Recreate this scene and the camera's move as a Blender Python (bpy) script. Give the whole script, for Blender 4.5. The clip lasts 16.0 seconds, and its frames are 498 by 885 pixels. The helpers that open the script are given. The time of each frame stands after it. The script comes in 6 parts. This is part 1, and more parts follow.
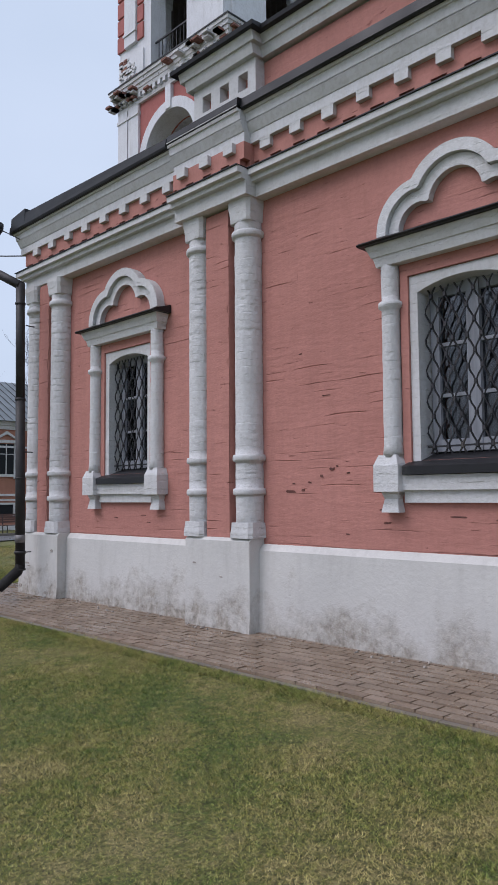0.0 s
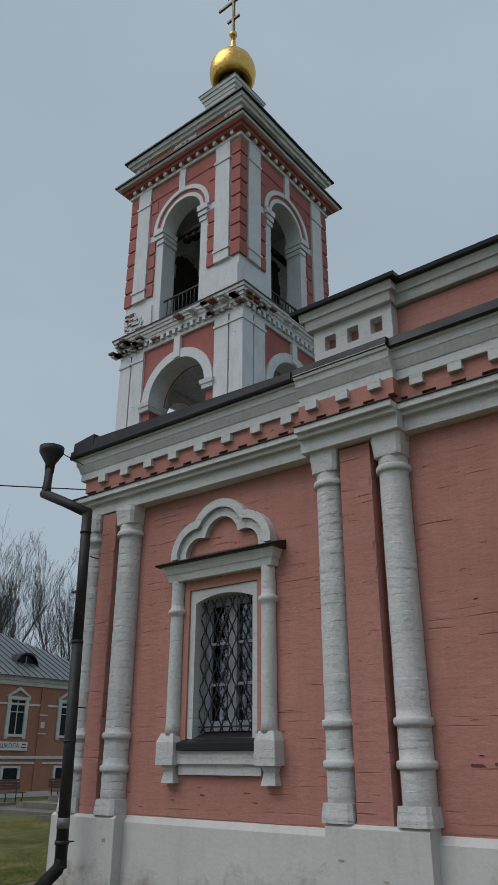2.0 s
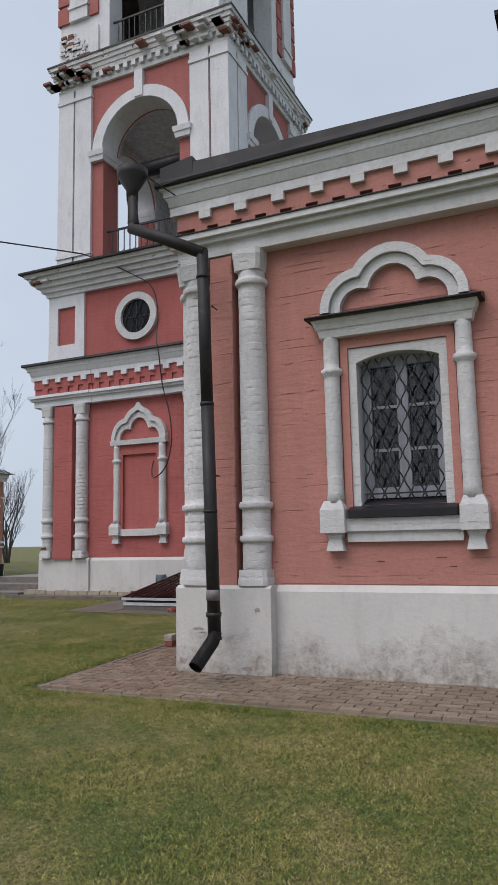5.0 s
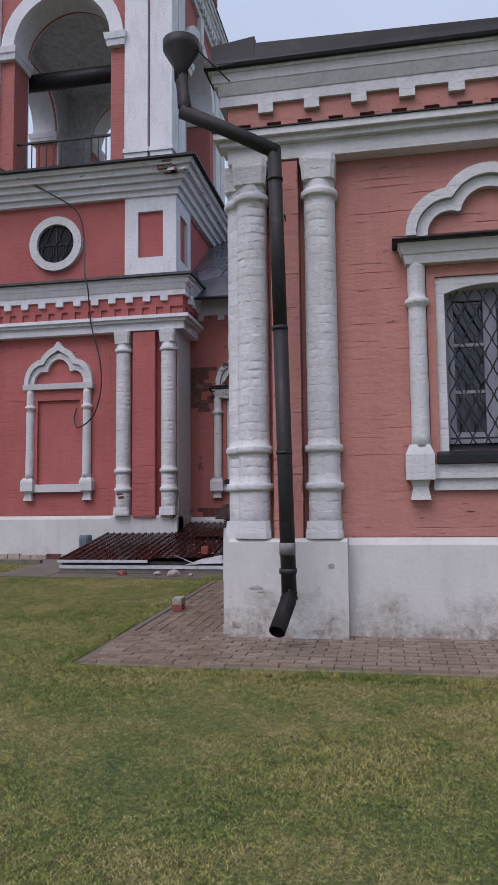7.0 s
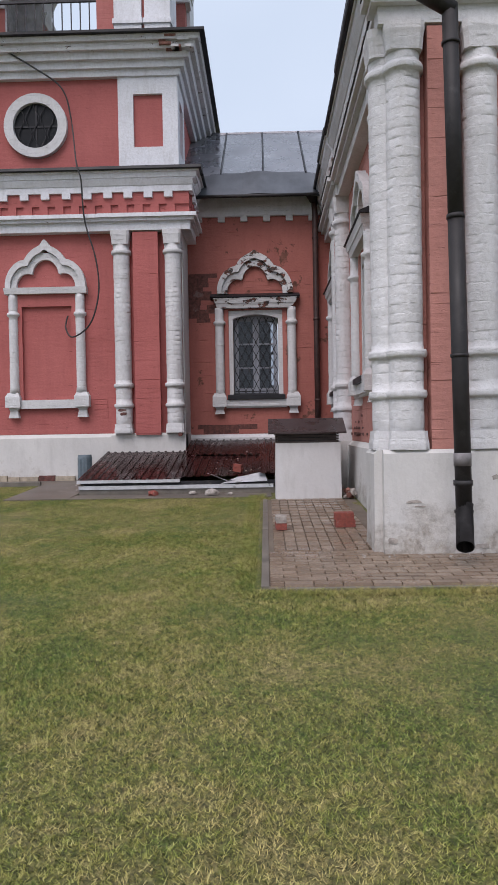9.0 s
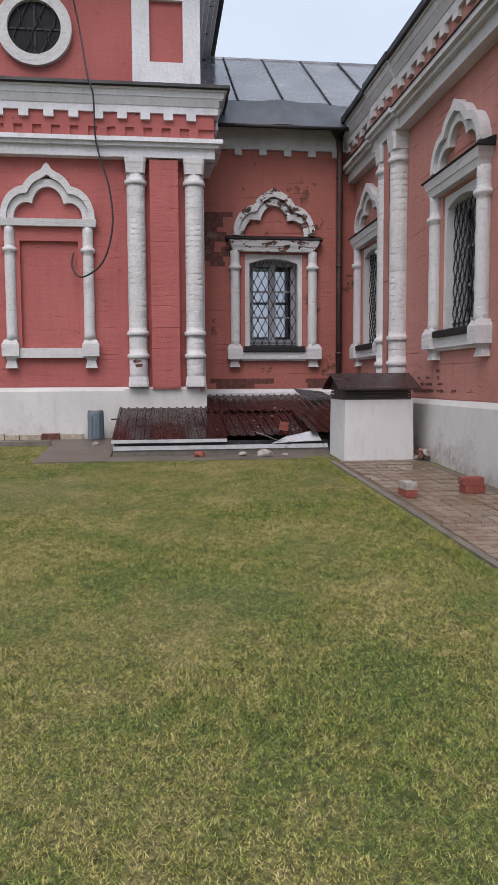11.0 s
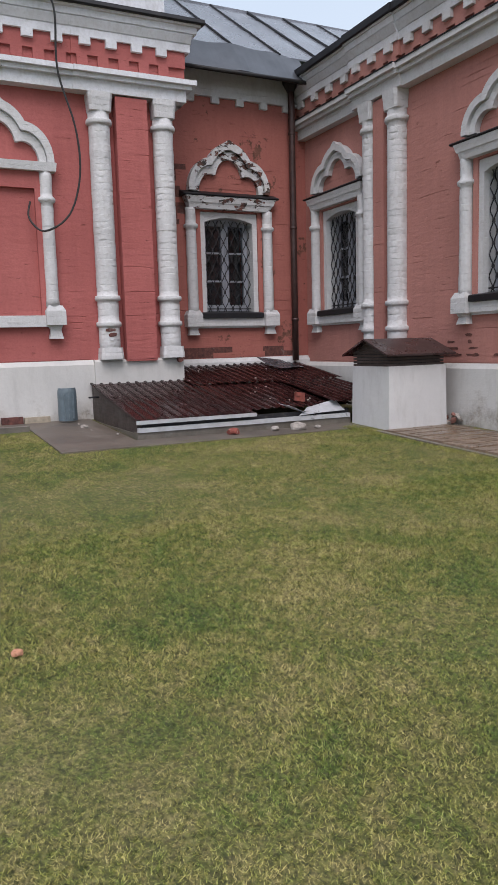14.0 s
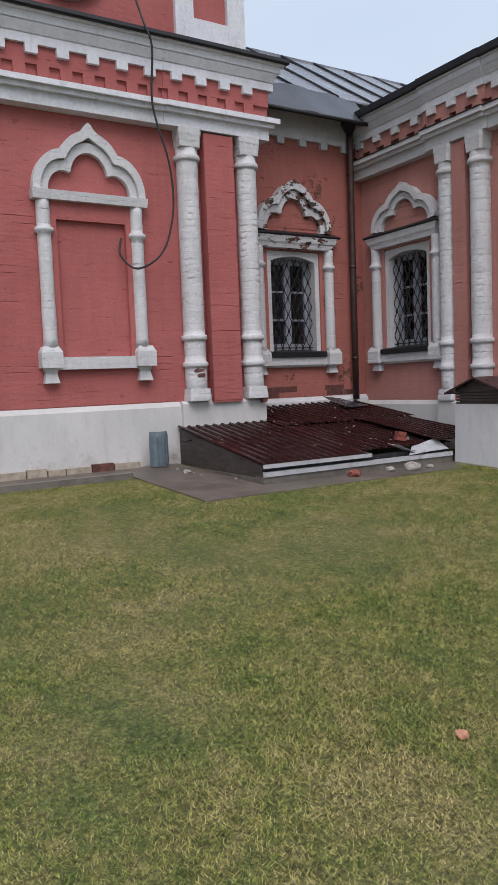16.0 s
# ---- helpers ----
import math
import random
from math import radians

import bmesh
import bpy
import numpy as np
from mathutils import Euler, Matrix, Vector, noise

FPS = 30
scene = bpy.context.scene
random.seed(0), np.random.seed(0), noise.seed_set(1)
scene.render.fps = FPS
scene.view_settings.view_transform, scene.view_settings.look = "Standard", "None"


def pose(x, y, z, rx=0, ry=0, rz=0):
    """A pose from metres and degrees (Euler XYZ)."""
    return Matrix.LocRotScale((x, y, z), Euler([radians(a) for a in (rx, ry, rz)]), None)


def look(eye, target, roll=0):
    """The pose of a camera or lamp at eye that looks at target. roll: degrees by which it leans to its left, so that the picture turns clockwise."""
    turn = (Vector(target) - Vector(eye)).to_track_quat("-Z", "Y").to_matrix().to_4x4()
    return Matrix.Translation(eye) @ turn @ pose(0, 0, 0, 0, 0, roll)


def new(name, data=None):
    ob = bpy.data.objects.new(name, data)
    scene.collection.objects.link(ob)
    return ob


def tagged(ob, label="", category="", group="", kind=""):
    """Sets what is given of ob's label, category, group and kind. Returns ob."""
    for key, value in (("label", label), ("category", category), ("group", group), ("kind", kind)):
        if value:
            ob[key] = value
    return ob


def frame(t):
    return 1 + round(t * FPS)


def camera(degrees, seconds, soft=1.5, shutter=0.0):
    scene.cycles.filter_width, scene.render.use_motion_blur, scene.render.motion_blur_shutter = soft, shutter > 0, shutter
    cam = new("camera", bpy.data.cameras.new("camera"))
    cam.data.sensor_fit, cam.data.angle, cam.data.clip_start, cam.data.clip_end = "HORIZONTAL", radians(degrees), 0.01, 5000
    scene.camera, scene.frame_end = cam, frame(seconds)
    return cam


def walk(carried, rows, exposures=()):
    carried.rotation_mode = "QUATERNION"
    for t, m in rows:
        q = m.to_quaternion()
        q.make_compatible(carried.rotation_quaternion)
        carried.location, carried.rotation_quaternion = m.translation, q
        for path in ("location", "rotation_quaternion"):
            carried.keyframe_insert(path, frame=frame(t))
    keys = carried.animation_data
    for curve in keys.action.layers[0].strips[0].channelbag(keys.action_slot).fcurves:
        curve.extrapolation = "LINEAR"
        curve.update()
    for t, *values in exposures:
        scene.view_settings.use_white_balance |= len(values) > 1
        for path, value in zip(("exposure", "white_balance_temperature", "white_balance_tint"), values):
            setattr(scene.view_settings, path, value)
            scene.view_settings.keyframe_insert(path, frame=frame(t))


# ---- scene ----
cam = camera(37.4, 16.0, soft=0.6)
PATH = [
    (0, (0.052, 0.07, 1.287), (1.451, 1.492, 1.434), -0.4),
    (0.5, (-0.136, 0.642, 1.274), (1.278, 2.05, 1.418), 0.5),
    (1, (-0.331, 1.189, 1.264), (1.114, 2.557, 1.463), 0.7),
    (1.5, (-0.566, 1.739, 1.313), (0.856, 3.023, 1.887), 1.1),
    (2, (-0.84, 2.25, 1.367), (0.599, 3.391, 2.16), 0.2),
    (2.5, (-1.075, 2.776, 1.388), (0.341, 3.881, 2.268), 0.2),
    (3, (-1.362, 3.328, 1.331), (0.142, 4.36, 2.152), -2.2),
    (3.5, (-1.432, 3.921, 1.286), (0.158, 4.958, 1.915), -3.0),
    (4, (-1.551, 4.551, 1.264), (0.164, 5.485, 1.692), -1.3),
    (4.5, (-1.573, 5.161, 1.256), (0.197, 6.048, 1.54), -1.6),
    (4.7, (-1.568, 5.405, 1.266), (0.209, 6.28, 1.543), -1.6),
    (6.8, (-1.39, 8.03, 1.121), (0.566, 8.414, 1.29), 0.8),
    (7, (-1.322, 8.271, 1.104), (0.635, 8.645, 1.279), -0.6),
    (7.5, (-1.31, 8.88, 1.078), (0.664, 9.149, 1.252), -1.2),
    (8, (-1.237, 9.482, 1.038), (0.753, 9.673, 1.104), -1.0),
    (8.5, (-1.079, 10.043, 1.052), (0.917, 10.173, 1.047), -0.9),
    (9, (-0.928, 10.612, 1.023), (1.071, 10.658, 0.985), -1.0),
    (9.5, (-0.664, 11.118, 1.003), (1.334, 11.149, 0.925), -0.7),
    (10, (-0.486, 11.645, 0.985), (1.51, 11.553, 0.888), 0.1),
    (10.2, (-0.394, 11.846, 1.01), (1.598, 11.719, 0.899), 0.3),
    (12.3, (0.756, 13.935, 1.07), (2.669, 13.388, 0.864), -1.6),
    (12.5, (0.854, 14.143, 1.076), (2.748, 13.533, 0.873), -1.5),
    (13, (1.146, 14.64, 1.058), (3.026, 14.002, 0.822), -2.6),
    (13.5, (1.387, 15.076, 1.075), (3.22, 14.318, 0.818), -3.2),
    (14, (1.618, 15.518, 1.098), (3.405, 14.657, 0.839), -1.6),
    (14.5, (1.925, 15.969, 1.142), (3.708, 15.089, 0.923), -0.8),
    (15, (2.241, 16.387, 1.124), (3.97, 15.401, 0.929), -0.6),
    (15.5, (2.601, 16.705, 1.108), (4.297, 15.661, 0.928), -1.9),
    (16, (2.871, 17.155, 1.176), (4.577, 16.124, 1.015), -2.3),
]
walk(cam, [(t, look(eye, target, roll)) for t, eye, target, roll in PATH],
     exposures=[(0, 0.4, 6000, 22), (0.5, 0.28, 5950, 27), (1.0, 0.28, 6050, 24), (1.5, 0.13, 6050, 19), (2.0, -0.24, 6200, 12), (2.5, -0.25, 6350, 12), (3.0, -0.20, 6400, 13), (3.5, 0.08, 6450, 15), (4.5, 0.32, 6450, 18),
                (7.0, 0.30, 6000, 27), (8.0, 0.52, 6150, 23), (8.5, 0.62, 6200, 23), (10.0, 0.62, 6450, 23), (12.5, 0.8, 6350, 20), (14.5, 0.62, 6300, 20), (16.0, 0.55, 6250, 20)])

# ---------------------------------------------------------------- light
world = bpy.data.worlds.new("sky")
scene.world = world
world.use_nodes = True
wn = world.node_tree
for n in list(wn.nodes):
    wn.nodes.remove(n)
w_out = wn.nodes.new("ShaderNodeOutputWorld")
w_bg = wn.nodes.new("ShaderNodeBackground")
w_sky = wn.nodes.new("ShaderNodeTexSky")
w_sky.sky_type = "NISHITA"
w_sky.sun_disc = False
w_sky.sun_elevation = radians(50)
w_sky.sun_rotation = radians(-66)
w_sky.air_density, w_sky.dust_density, w_sky.ozone_density = 1.0, 6.0, 1.0
# an overcast layer: even grey cloud mixed over the sky
w_mix = wn.nodes.new("ShaderNodeMix")
w_mix.data_type = "RGBA"
w_mix.inputs["Factor"].default_value = 0.88
w_tc = wn.nodes.new("ShaderNodeTexCoord")
w_map = wn.nodes.new("ShaderNodeMapping")
w_map.inputs["Scale"].default_value = (1.0, 1.0, 2.2)
w_noise = wn.nodes.new("ShaderNodeTexNoise")
w_noise.inputs["Scale"].default_value = 1.6
w_noise.inputs["Detail"].default_value = 4
w_ramp = wn.nodes.new("ShaderNodeValToRGB")
w_ramp.color_ramp.elements[0].position, w_ramp.color_ramp.elements[1].position = 0.3, 0.75
w_ramp.color_ramp.elements[0].color = (4.35, 5.30, 5.85, 1)
w_ramp.color_ramp.elements[1].color = (5.2, 6.1, 6.6, 1)
wn.links.new(w_tc.outputs["Generated"], w_map.inputs["Vector"])
wn.links.new(w_map.outputs["Vector"], w_noise.inputs["Vector"])
wn.links.new(w_noise.outputs["Fac"], w_ramp.inputs["Fac"])
wn.links.new(w_sky.outputs["Color"], w_mix.inputs["A"])
wn.links.new(w_ramp.outputs["Color"], w_mix.inputs["B"])
wn.links.new(w_mix.outputs["Result"], w_bg.inputs["Color"])
w_bg.inputs["Strength"].default_value = 0.1
wn.links.new(w_bg.outputs["Background"], w_out.inputs["Surface"])

sun = new("sun", bpy.data.lights.new("sun", "SUN"))
sun.data.energy, sun.data.angle, sun.data.color = 1.4, radians(45), (1.0, 0.96, 0.9)
sun.matrix_world = look((-12, 18, 28), (6, 10, 0))

# ---------------------------------------------------------------- materials
def node_mat(name):
    m = bpy.data.materials.new(name)
    m.use_nodes = True
    nt = m.node_tree
    b = nt.nodes["Principled BSDF"]
    return m, nt, b


def coords(nt, scale=(1, 1, 1)):
    tc = nt.nodes.new("ShaderNodeNewGeometry")
    mp = nt.nodes.new("ShaderNodeMapping")
    mp.inputs["Scale"].default_value = scale
    nt.links.new(tc.outputs["Position"], mp.inputs["Vector"])
    return mp.outputs["Vector"]


def noise_tex(nt, vec, scale, detail=4, rough=0.6, distort=0.0):
    n = nt.nodes.new("ShaderNodeTexNoise")
    n.inputs["Scale"].default_value, n.inputs["Detail"].default_value = scale, detail
    n.inputs["Roughness"].default_value, n.inputs["Distortion"].default_value = rough, distort
    nt.links.new(vec, n.inputs["Vector"])
    return n.outputs["Fac"]


def ramp(nt, fac, stops):
    r = nt.nodes.new("ShaderNodeValToRGB")
    e = r.color_ramp.elements
    while len(e) < len(stops):
        e.new(0.5)
    for i, (p, c) in enumerate(stops):
        e[i].position = p
        e[i].color = (*c, 1) if not isinstance(c, (int, float)) else (c, c, c, 1)
    nt.links.new(fac, r.inputs["Fac"])
    return r.outputs["Color"]


def mixed(nt, fac, a, b, mode="MIX"):
    m = nt.nodes.new("ShaderNodeMix")
    m.data_type, m.blend_type = "RGBA", mode
    for sock, v in ((m.inputs["Factor"], fac), (m.inputs["A"], a), (m.inputs["B"], b)):
        if hasattr(v, "links"):
            nt.links.new(v, sock)
        elif isinstance(v, (int, float)):
            sock.default_value = v
        else:
            sock.default_value = (*v, 1)
    return m.outputs["Result"]


def maths(nt, op, a, b):
    m = nt.nodes.new("ShaderNodeMath")
    m.operation = op
    for sock, v in ((m.inputs[0], a), (m.inputs[1], b)):
        if hasattr(v, "links"):
            nt.links.new(v, sock)
        else:
            sock.default_value = v
    return m.outputs[0]


def bump(nt, b, height, strength=0.4, dist=0.01):
    n = nt.nodes.new("ShaderNodeBump")
    n.inputs["Strength"].default_value, n.inputs["Distance"].default_value = strength, dist
    nt.links.new(height, n.inputs["Height"])
    nt.links.new(n.outputs["Normal"], b.inputs["Normal"])


def object_random(nt):
    return nt.nodes.new("ShaderNodeObjectInfo").outputs["Random"]


def courses(nt, height=0.078):
    """Soft uneven horizontal brick joints under thick paint, 0 in the joint."""
    g = nt.nodes.new("ShaderNodeNewGeometry")
    s = nt.nodes.new("ShaderNodeSeparateXYZ")
    nt.links.new(g.outputs["Position"], s.inputs[0])
    wob = noise_tex(nt, coords(nt), 2.2, 3)
    z = maths(nt, "ADD", s.outputs["Z"], maths(nt, "MULTIPLY", wob, 0.05))
    f = maths(nt, "FRACT", maths(nt, "DIVIDE", z, height), 0.0)
    t = maths(nt, "ABSOLUTE", maths(nt, "SUBTRACT", f, 0.5), 0.0)
    j = maths(nt, "GREATER_THAN", t, 0.40)
    patch = ramp(nt, noise_tex(nt, coords(nt, (1.0, 1.0, 3.0)), 2.6, 4), [(0.36, 0.0), (0.56, 1.0)])
    return maths(nt, "SUBTRACT", 1.0, maths(nt, "MULTIPLY", j, patch))


def painted_brick(name, light, dark, bare=None, bare_at=0.72, rough=0.85, joints=0.0):
    m, nt, b = node_mat(name)
    v = coords(nt)
    col = ramp(nt, noise_tex(nt, v, 0.9, 6, 0.65), [(0.28, dark), (0.72, light)])
    streak = noise_tex(nt, coords(nt, (5, 5, 0.7)), 1.6, 4)
    col = mixed(nt, ramp(nt, streak, [(0.45, 0.0), (0.8, 0.35)]), col, tuple(c * 0.72 for c in dark))
    fine = noise_tex(nt, v, 34, 3)
    col = mixed(nt, ramp(nt, fine, [(0.3, 0.22), (0.62, 0.0)]), col, tuple(c * 0.6 for c in dark))
    chip = ramp(nt, noise_tex(nt, coords(nt, (1.5, 1.5, 10)), 3.2, 5, 0.60), [(0.665, 0.0), (0.695, 1.0)])
    col = mixed(nt, maths(nt, "MULTIPLY", chip, 0.55), col, (0.20, 0.075, 0.06))
    if bare:
        mask = ramp(nt, noise_tex(nt, v, 1.5, 6, 0.7), [(bare_at, 0.0), (bare_at + 0.03, 1.0)])
        col = mixed(nt, mask, col, ramp(nt, noise_tex(nt, v, 12, 3), [(0.3, bare), (0.7, tuple(c * 0.45 for c in bare))]))
    col = mixed(nt, maths(nt, "MULTIPLY", object_random(nt), 0.10), col, tuple(c * 0.6 for c in dark))
    nt.links.new(col, b.inputs["Base Color"])
    b.inputs["Roughness"].default_value = rough
    b.inputs["Specular IOR Level"].default_value = 0.25
    swell = noise_tex(nt, coords(nt, (1, 1, 3.5)), 5, 4)
    h = maths(nt, "ADD", maths(nt, "MULTIPLY", swell, 1.1), maths(nt, "MULTIPLY", noise_tex(nt, v, 22, 5), 0.45))
    if joints:
        h = maths(nt, "ADD", h, maths(nt, "MULTIPLY", courses(nt), joints))
    bump(nt, b, maths(nt, "SUBTRACT", h, maths(nt, "MULTIPLY", chip, 0.8)), 1.0, 0.008)
    return m


def limewash(name, base=(0.63, 0.63, 0.63), peel=0.0, stains=0.0, rough=0.9, joints=True, grain=0.7, flake=7.5):
    """White lime paint; peel: how much has flaked off down to the brick; stains: damp patches near the foot."""
    m, nt, b = node_mat(name)
    v = coords(nt)
    col = ramp(nt, noise_tex(nt, v, 1.3, 6, 0.65), [(0.3, tuple(c * 0.86 for c in base)), (0.7, base)])
    dirt = ramp(nt, noise_tex(nt, coords(nt, (3, 3, 0.8)), 2.2, 5, 0.7), [(0.5, 0.0), (0.85, 0.5)])
    col = mixed(nt, dirt, col, (0.36, 0.35, 0.33))
    fine = ramp(nt, noise_tex(nt, v, 26, 4), [(0.3, 0.43 * grain), (0.55, 0.0)])
    col = mixed(nt, fine, col, (0.42, 0.41, 0.40))
    h = maths(nt, "MULTIPLY", noise_tex(nt, v, 24, 5), grain)
    if joints:
        h = maths(nt, "ADD", h, maths(nt, "MULTIPLY", courses(nt), 0.9))
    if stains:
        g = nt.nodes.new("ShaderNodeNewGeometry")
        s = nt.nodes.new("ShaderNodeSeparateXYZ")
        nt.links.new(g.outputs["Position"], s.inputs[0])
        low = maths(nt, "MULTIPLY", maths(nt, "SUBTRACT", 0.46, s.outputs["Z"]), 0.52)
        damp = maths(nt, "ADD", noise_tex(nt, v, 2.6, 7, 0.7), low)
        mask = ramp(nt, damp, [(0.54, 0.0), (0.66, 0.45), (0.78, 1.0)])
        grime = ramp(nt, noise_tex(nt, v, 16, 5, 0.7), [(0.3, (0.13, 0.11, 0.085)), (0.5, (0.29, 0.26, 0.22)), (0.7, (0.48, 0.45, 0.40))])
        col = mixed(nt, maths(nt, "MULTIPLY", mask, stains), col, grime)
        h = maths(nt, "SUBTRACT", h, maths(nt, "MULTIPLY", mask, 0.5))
    if peel:
        mask = ramp(nt, noise_tex(nt, coords(nt, (1, 1, 1.8)), flake, 6, 0.68), [(1.0 - peel, 0.0), (1.02 - peel, 1.0)])
        under = ramp(nt, noise_tex(nt, v, 14, 3), [(0.35, (0.20, 0.085, 0.065)), (0.6, (0.055, 0.05, 0.045))])
        col = mixed(nt, mask, col, under)
        h = maths(nt, "SUBTRACT", h, maths(nt, "MULTIPLY", mask, 0.8))
    nt.links.new(col, b.inputs["Base Color"])
    b.inputs["Roughness"].default_value = rough
    b.inputs["Specular IOR Level"].default_value = 0.2
    bump(nt, b, h, 1.0, 0.013)
    return m


def plain(name, c, rough=0.6, metal=0.0, var=0.25, scale=9.0, b_amt=0.25, spec=0.5, stretch=(1, 1, 1), wear=None):
    m, nt, b = node_mat(name)
    v = coords(nt, stretch)
    col = ramp(nt, noise_tex(nt, v, scale, 5), [(0.3, tuple(x * (1 - var) for x in c)), (0.7, tuple(min(1, x * (1 + var)) for x in c))])
    if wear:
        mask = ramp(nt, noise_tex(nt, v, scale * 0.35, 7, 0.7), [(0.58, 0.0), (0.66, 1.0)])
        col = mixed(nt, maths(nt, "MULTIPLY", mask, 0.7), col, wear)
    nt.links.new(col, b.inputs["Base Color"])
    b.inputs["Metallic"].default_value = metal
    b.inputs["Specular IOR Level"].default_value = spec
    r = ramp(nt, noise_tex(nt, coords(nt), scale * 0.5, 4), [(0.3, max(0.04, rough - 0.12)), (0.7, min(1, rough + 0.12))])
    nt.links.new(r, b.inputs["Roughness"])
    bump(nt, b, noise_tex(nt, v, scale * 4, 4), b_amt, 0.004)
    return m


RED_A = painted_brick("faded_salmon_paint", (0.505, 0.235, 0.195), (0.42, 0.190, 0.157))
RED_D = painted_brick("deep_red_paint", (0.46, 0.145, 0.132), (0.38, 0.112, 0.102))
RED_C = painted_brick("worn_red_paint", (0.43, 0.158, 0.128), (0.34, 0.118, 0.095), bare=(0.24, 0.11, 0.08), bare_at=0.58)
RED_T = painted_brick("tower_red_paint", (0.45, 0.165, 0.148), (0.37, 0.13, 0.115), joints=0.7)
WHITE = limewash("lime_white")
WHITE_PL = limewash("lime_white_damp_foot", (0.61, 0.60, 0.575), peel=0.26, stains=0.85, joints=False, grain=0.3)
WHITE_SMOOTH = limewash("smooth_white_render", (0.63, 0.63, 0.625), joints=False, grain=0.2)
WHITE_PEEL = limewash("lime_white_flaked", peel=0.30)
WHITE_WORN = limewash("lime_white_badly_flaked", peel=0.46, flake=5.0)
WHITE_T = limewash("tower_white", (0.73, 0.74, 0.77), peel=0.30, joints=False)
WHITE_TP = limewash("tower_white_flaked", (0.68, 0.68, 0.69), peel=0.37)
CREAM = limewash("aged_white_frieze", (0.64, 0.645, 0.66), joints=False, grain=0.9)
ROOF_DARK = plain("dark_roof_sheet", (0.014, 0.014, 0.016), 0.5, 0.0, 0.3, 5, spec=0.3, wear=(0.035, 0.035, 0.036))
ROOF_ZINC = plain("wet_zinc_roof", (0.17, 0.175, 0.195), 0.26, 0.25, 0.3, 2.5, 0.15, wear=(0.30, 0.31, 0.33))
SKIRT = plain("dull_grey_sheet", (0.085, 0.092, 0.105), 0.42, 0.2, 0.35, 2.5, 0.15, wear=(0.16, 0.17, 0.19))
ROOF_FAR = plain("grey_seamed_roof", (0.17, 0.19, 0.20), 0.45, 0.3, 0.2, 2.0, 0.1)
PIPE = plain("black_painted_pipe", (0.022, 0.020, 0.020), 0.58, 0.0, 0.35, 12, spec=0.35, wear=(0.045, 0.042, 0.042))
PIPE_BROWN = plain("rusty_brown_pipe", (0.055, 0.028, 0.024), 0.5, 0.1, 0.4, 10)
BAND_GREY = plain("grey_repair_band", (0.18, 0.17, 0.17), 0.6, 0.2, 0.3, 20)
IRON = plain("dark_wrought_iron", (0.022, 0.022, 0.025), 0.5, 0.2, 0.4, 30, spec=0.35, wear=(0.09, 0.08, 0.07))
WOOD = plain("grey_painted_sash", (0.29, 0.305, 0.34), 0.7, 0, 0.25, 14, stretch=(1, 1, 0.15))
WOOD_DK = plain("weathered_dark_boards", (0.055, 0.042, 0.036), 0.6, 0, 0.4, 16, stretch=(0.3, 0.3, 3))
CURTAIN = plain("dusty_pale_curtain", (0.26, 0.25, 0.25), 0.9, 0, 0.2, 6, stretch=(6, 6, 0.6))
HATCH = plain("wet_brown_profiled_sheet", (0.058, 0.020, 0.019), 0.16, 0.0, 0.25, 4, 0.06, 0.6)
TRIM_PALE = plain("pale_metal_trim", (0.55, 0.56, 0.58), 0.35, 0.3, 0.15, 8)
CONCRETE = plain("grey_wet_concrete", (0.145, 0.128, 0.107), 0.45, 0, 0.35, 5, 0.6, wear=(0.20, 0.19, 0.17))
APRON = plain("wet_muddy_concrete", (0.115, 0.096, 0.078), 0.5, 0, 0.4, 3.5, 0.7, wear=(0.17, 0.15, 0.125))
RUBBLE = plain("broken_mortar", (0.32, 0.29, 0.26), 0.9, 0, 0.4, 20, 0.8)
BRICK_RED = plain("loose_red_brick", (0.22, 0.056, 0.040), 0.8, 0, 0.35, 30, 0.6, wear=(0.50, 0.42, 0.38))
BRICK_CHIP = plain("pale_orange_brick", (0.46, 0.22, 0.13), 0.85, 0, 0.3, 40, 0.6)
BRICK_OLD = plain("bare_old_brick", (0.115, 0.045, 0.036), 0.9, 0, 0.55, 18, 0.9, wear=(0.21, 0.15, 0.13))
BRICK_TOWER = plain("broken_tower_brick", (0.21, 0.095, 0.072), 0.9, 0, 0.45, 18, 0.7, wear=(0.34, 0.30, 0.28))
BRICK_PALE = plain("buff_stone", (0.34, 0.29, 0.22), 0.85, 0, 0.3, 14, 0.6)
TUB = plain("grey_blue_plastic", (0.11, 0.145, 0.165), 0.5, 0, 0.2, 14)
CABLE = plain("black_cable", (0.02, 0.02, 0.02), 0.6)
GOLD = plain("gilded_sheet", (0.66, 0.40, 0.11), 0.32, 1.0, 0.2, 6, 0.1)
CROSS = plain("darkened_gilt", (0.16, 0.13, 0.09), 0.5, 0.6, 0.3, 6)
BRONZE = plain("dark_bronze", (0.06, 0.055, 0.045), 0.45, 0.7)
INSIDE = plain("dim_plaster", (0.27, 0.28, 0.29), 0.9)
INSIDE_T = plain("pale_tower_plaster", (0.56, 0.57, 0.60), 0.9)
ORANGE_B = painted_brick("far_terracotta_paint", (0.44, 0.215, 0.145), (0.36, 0.17, 0.115), joints=0.5)
WHITE_B = limewash("far_white_trim", (0.70, 0.69, 0.66))
WINDOW_DK = plain("dark_window_glass", (0.012, 0.013, 0.015), 0.35, 0, 0.2, spec=0.15)
BENCH = plain("brown_bench_slats", (0.10, 0.05, 0.035), 0.55)
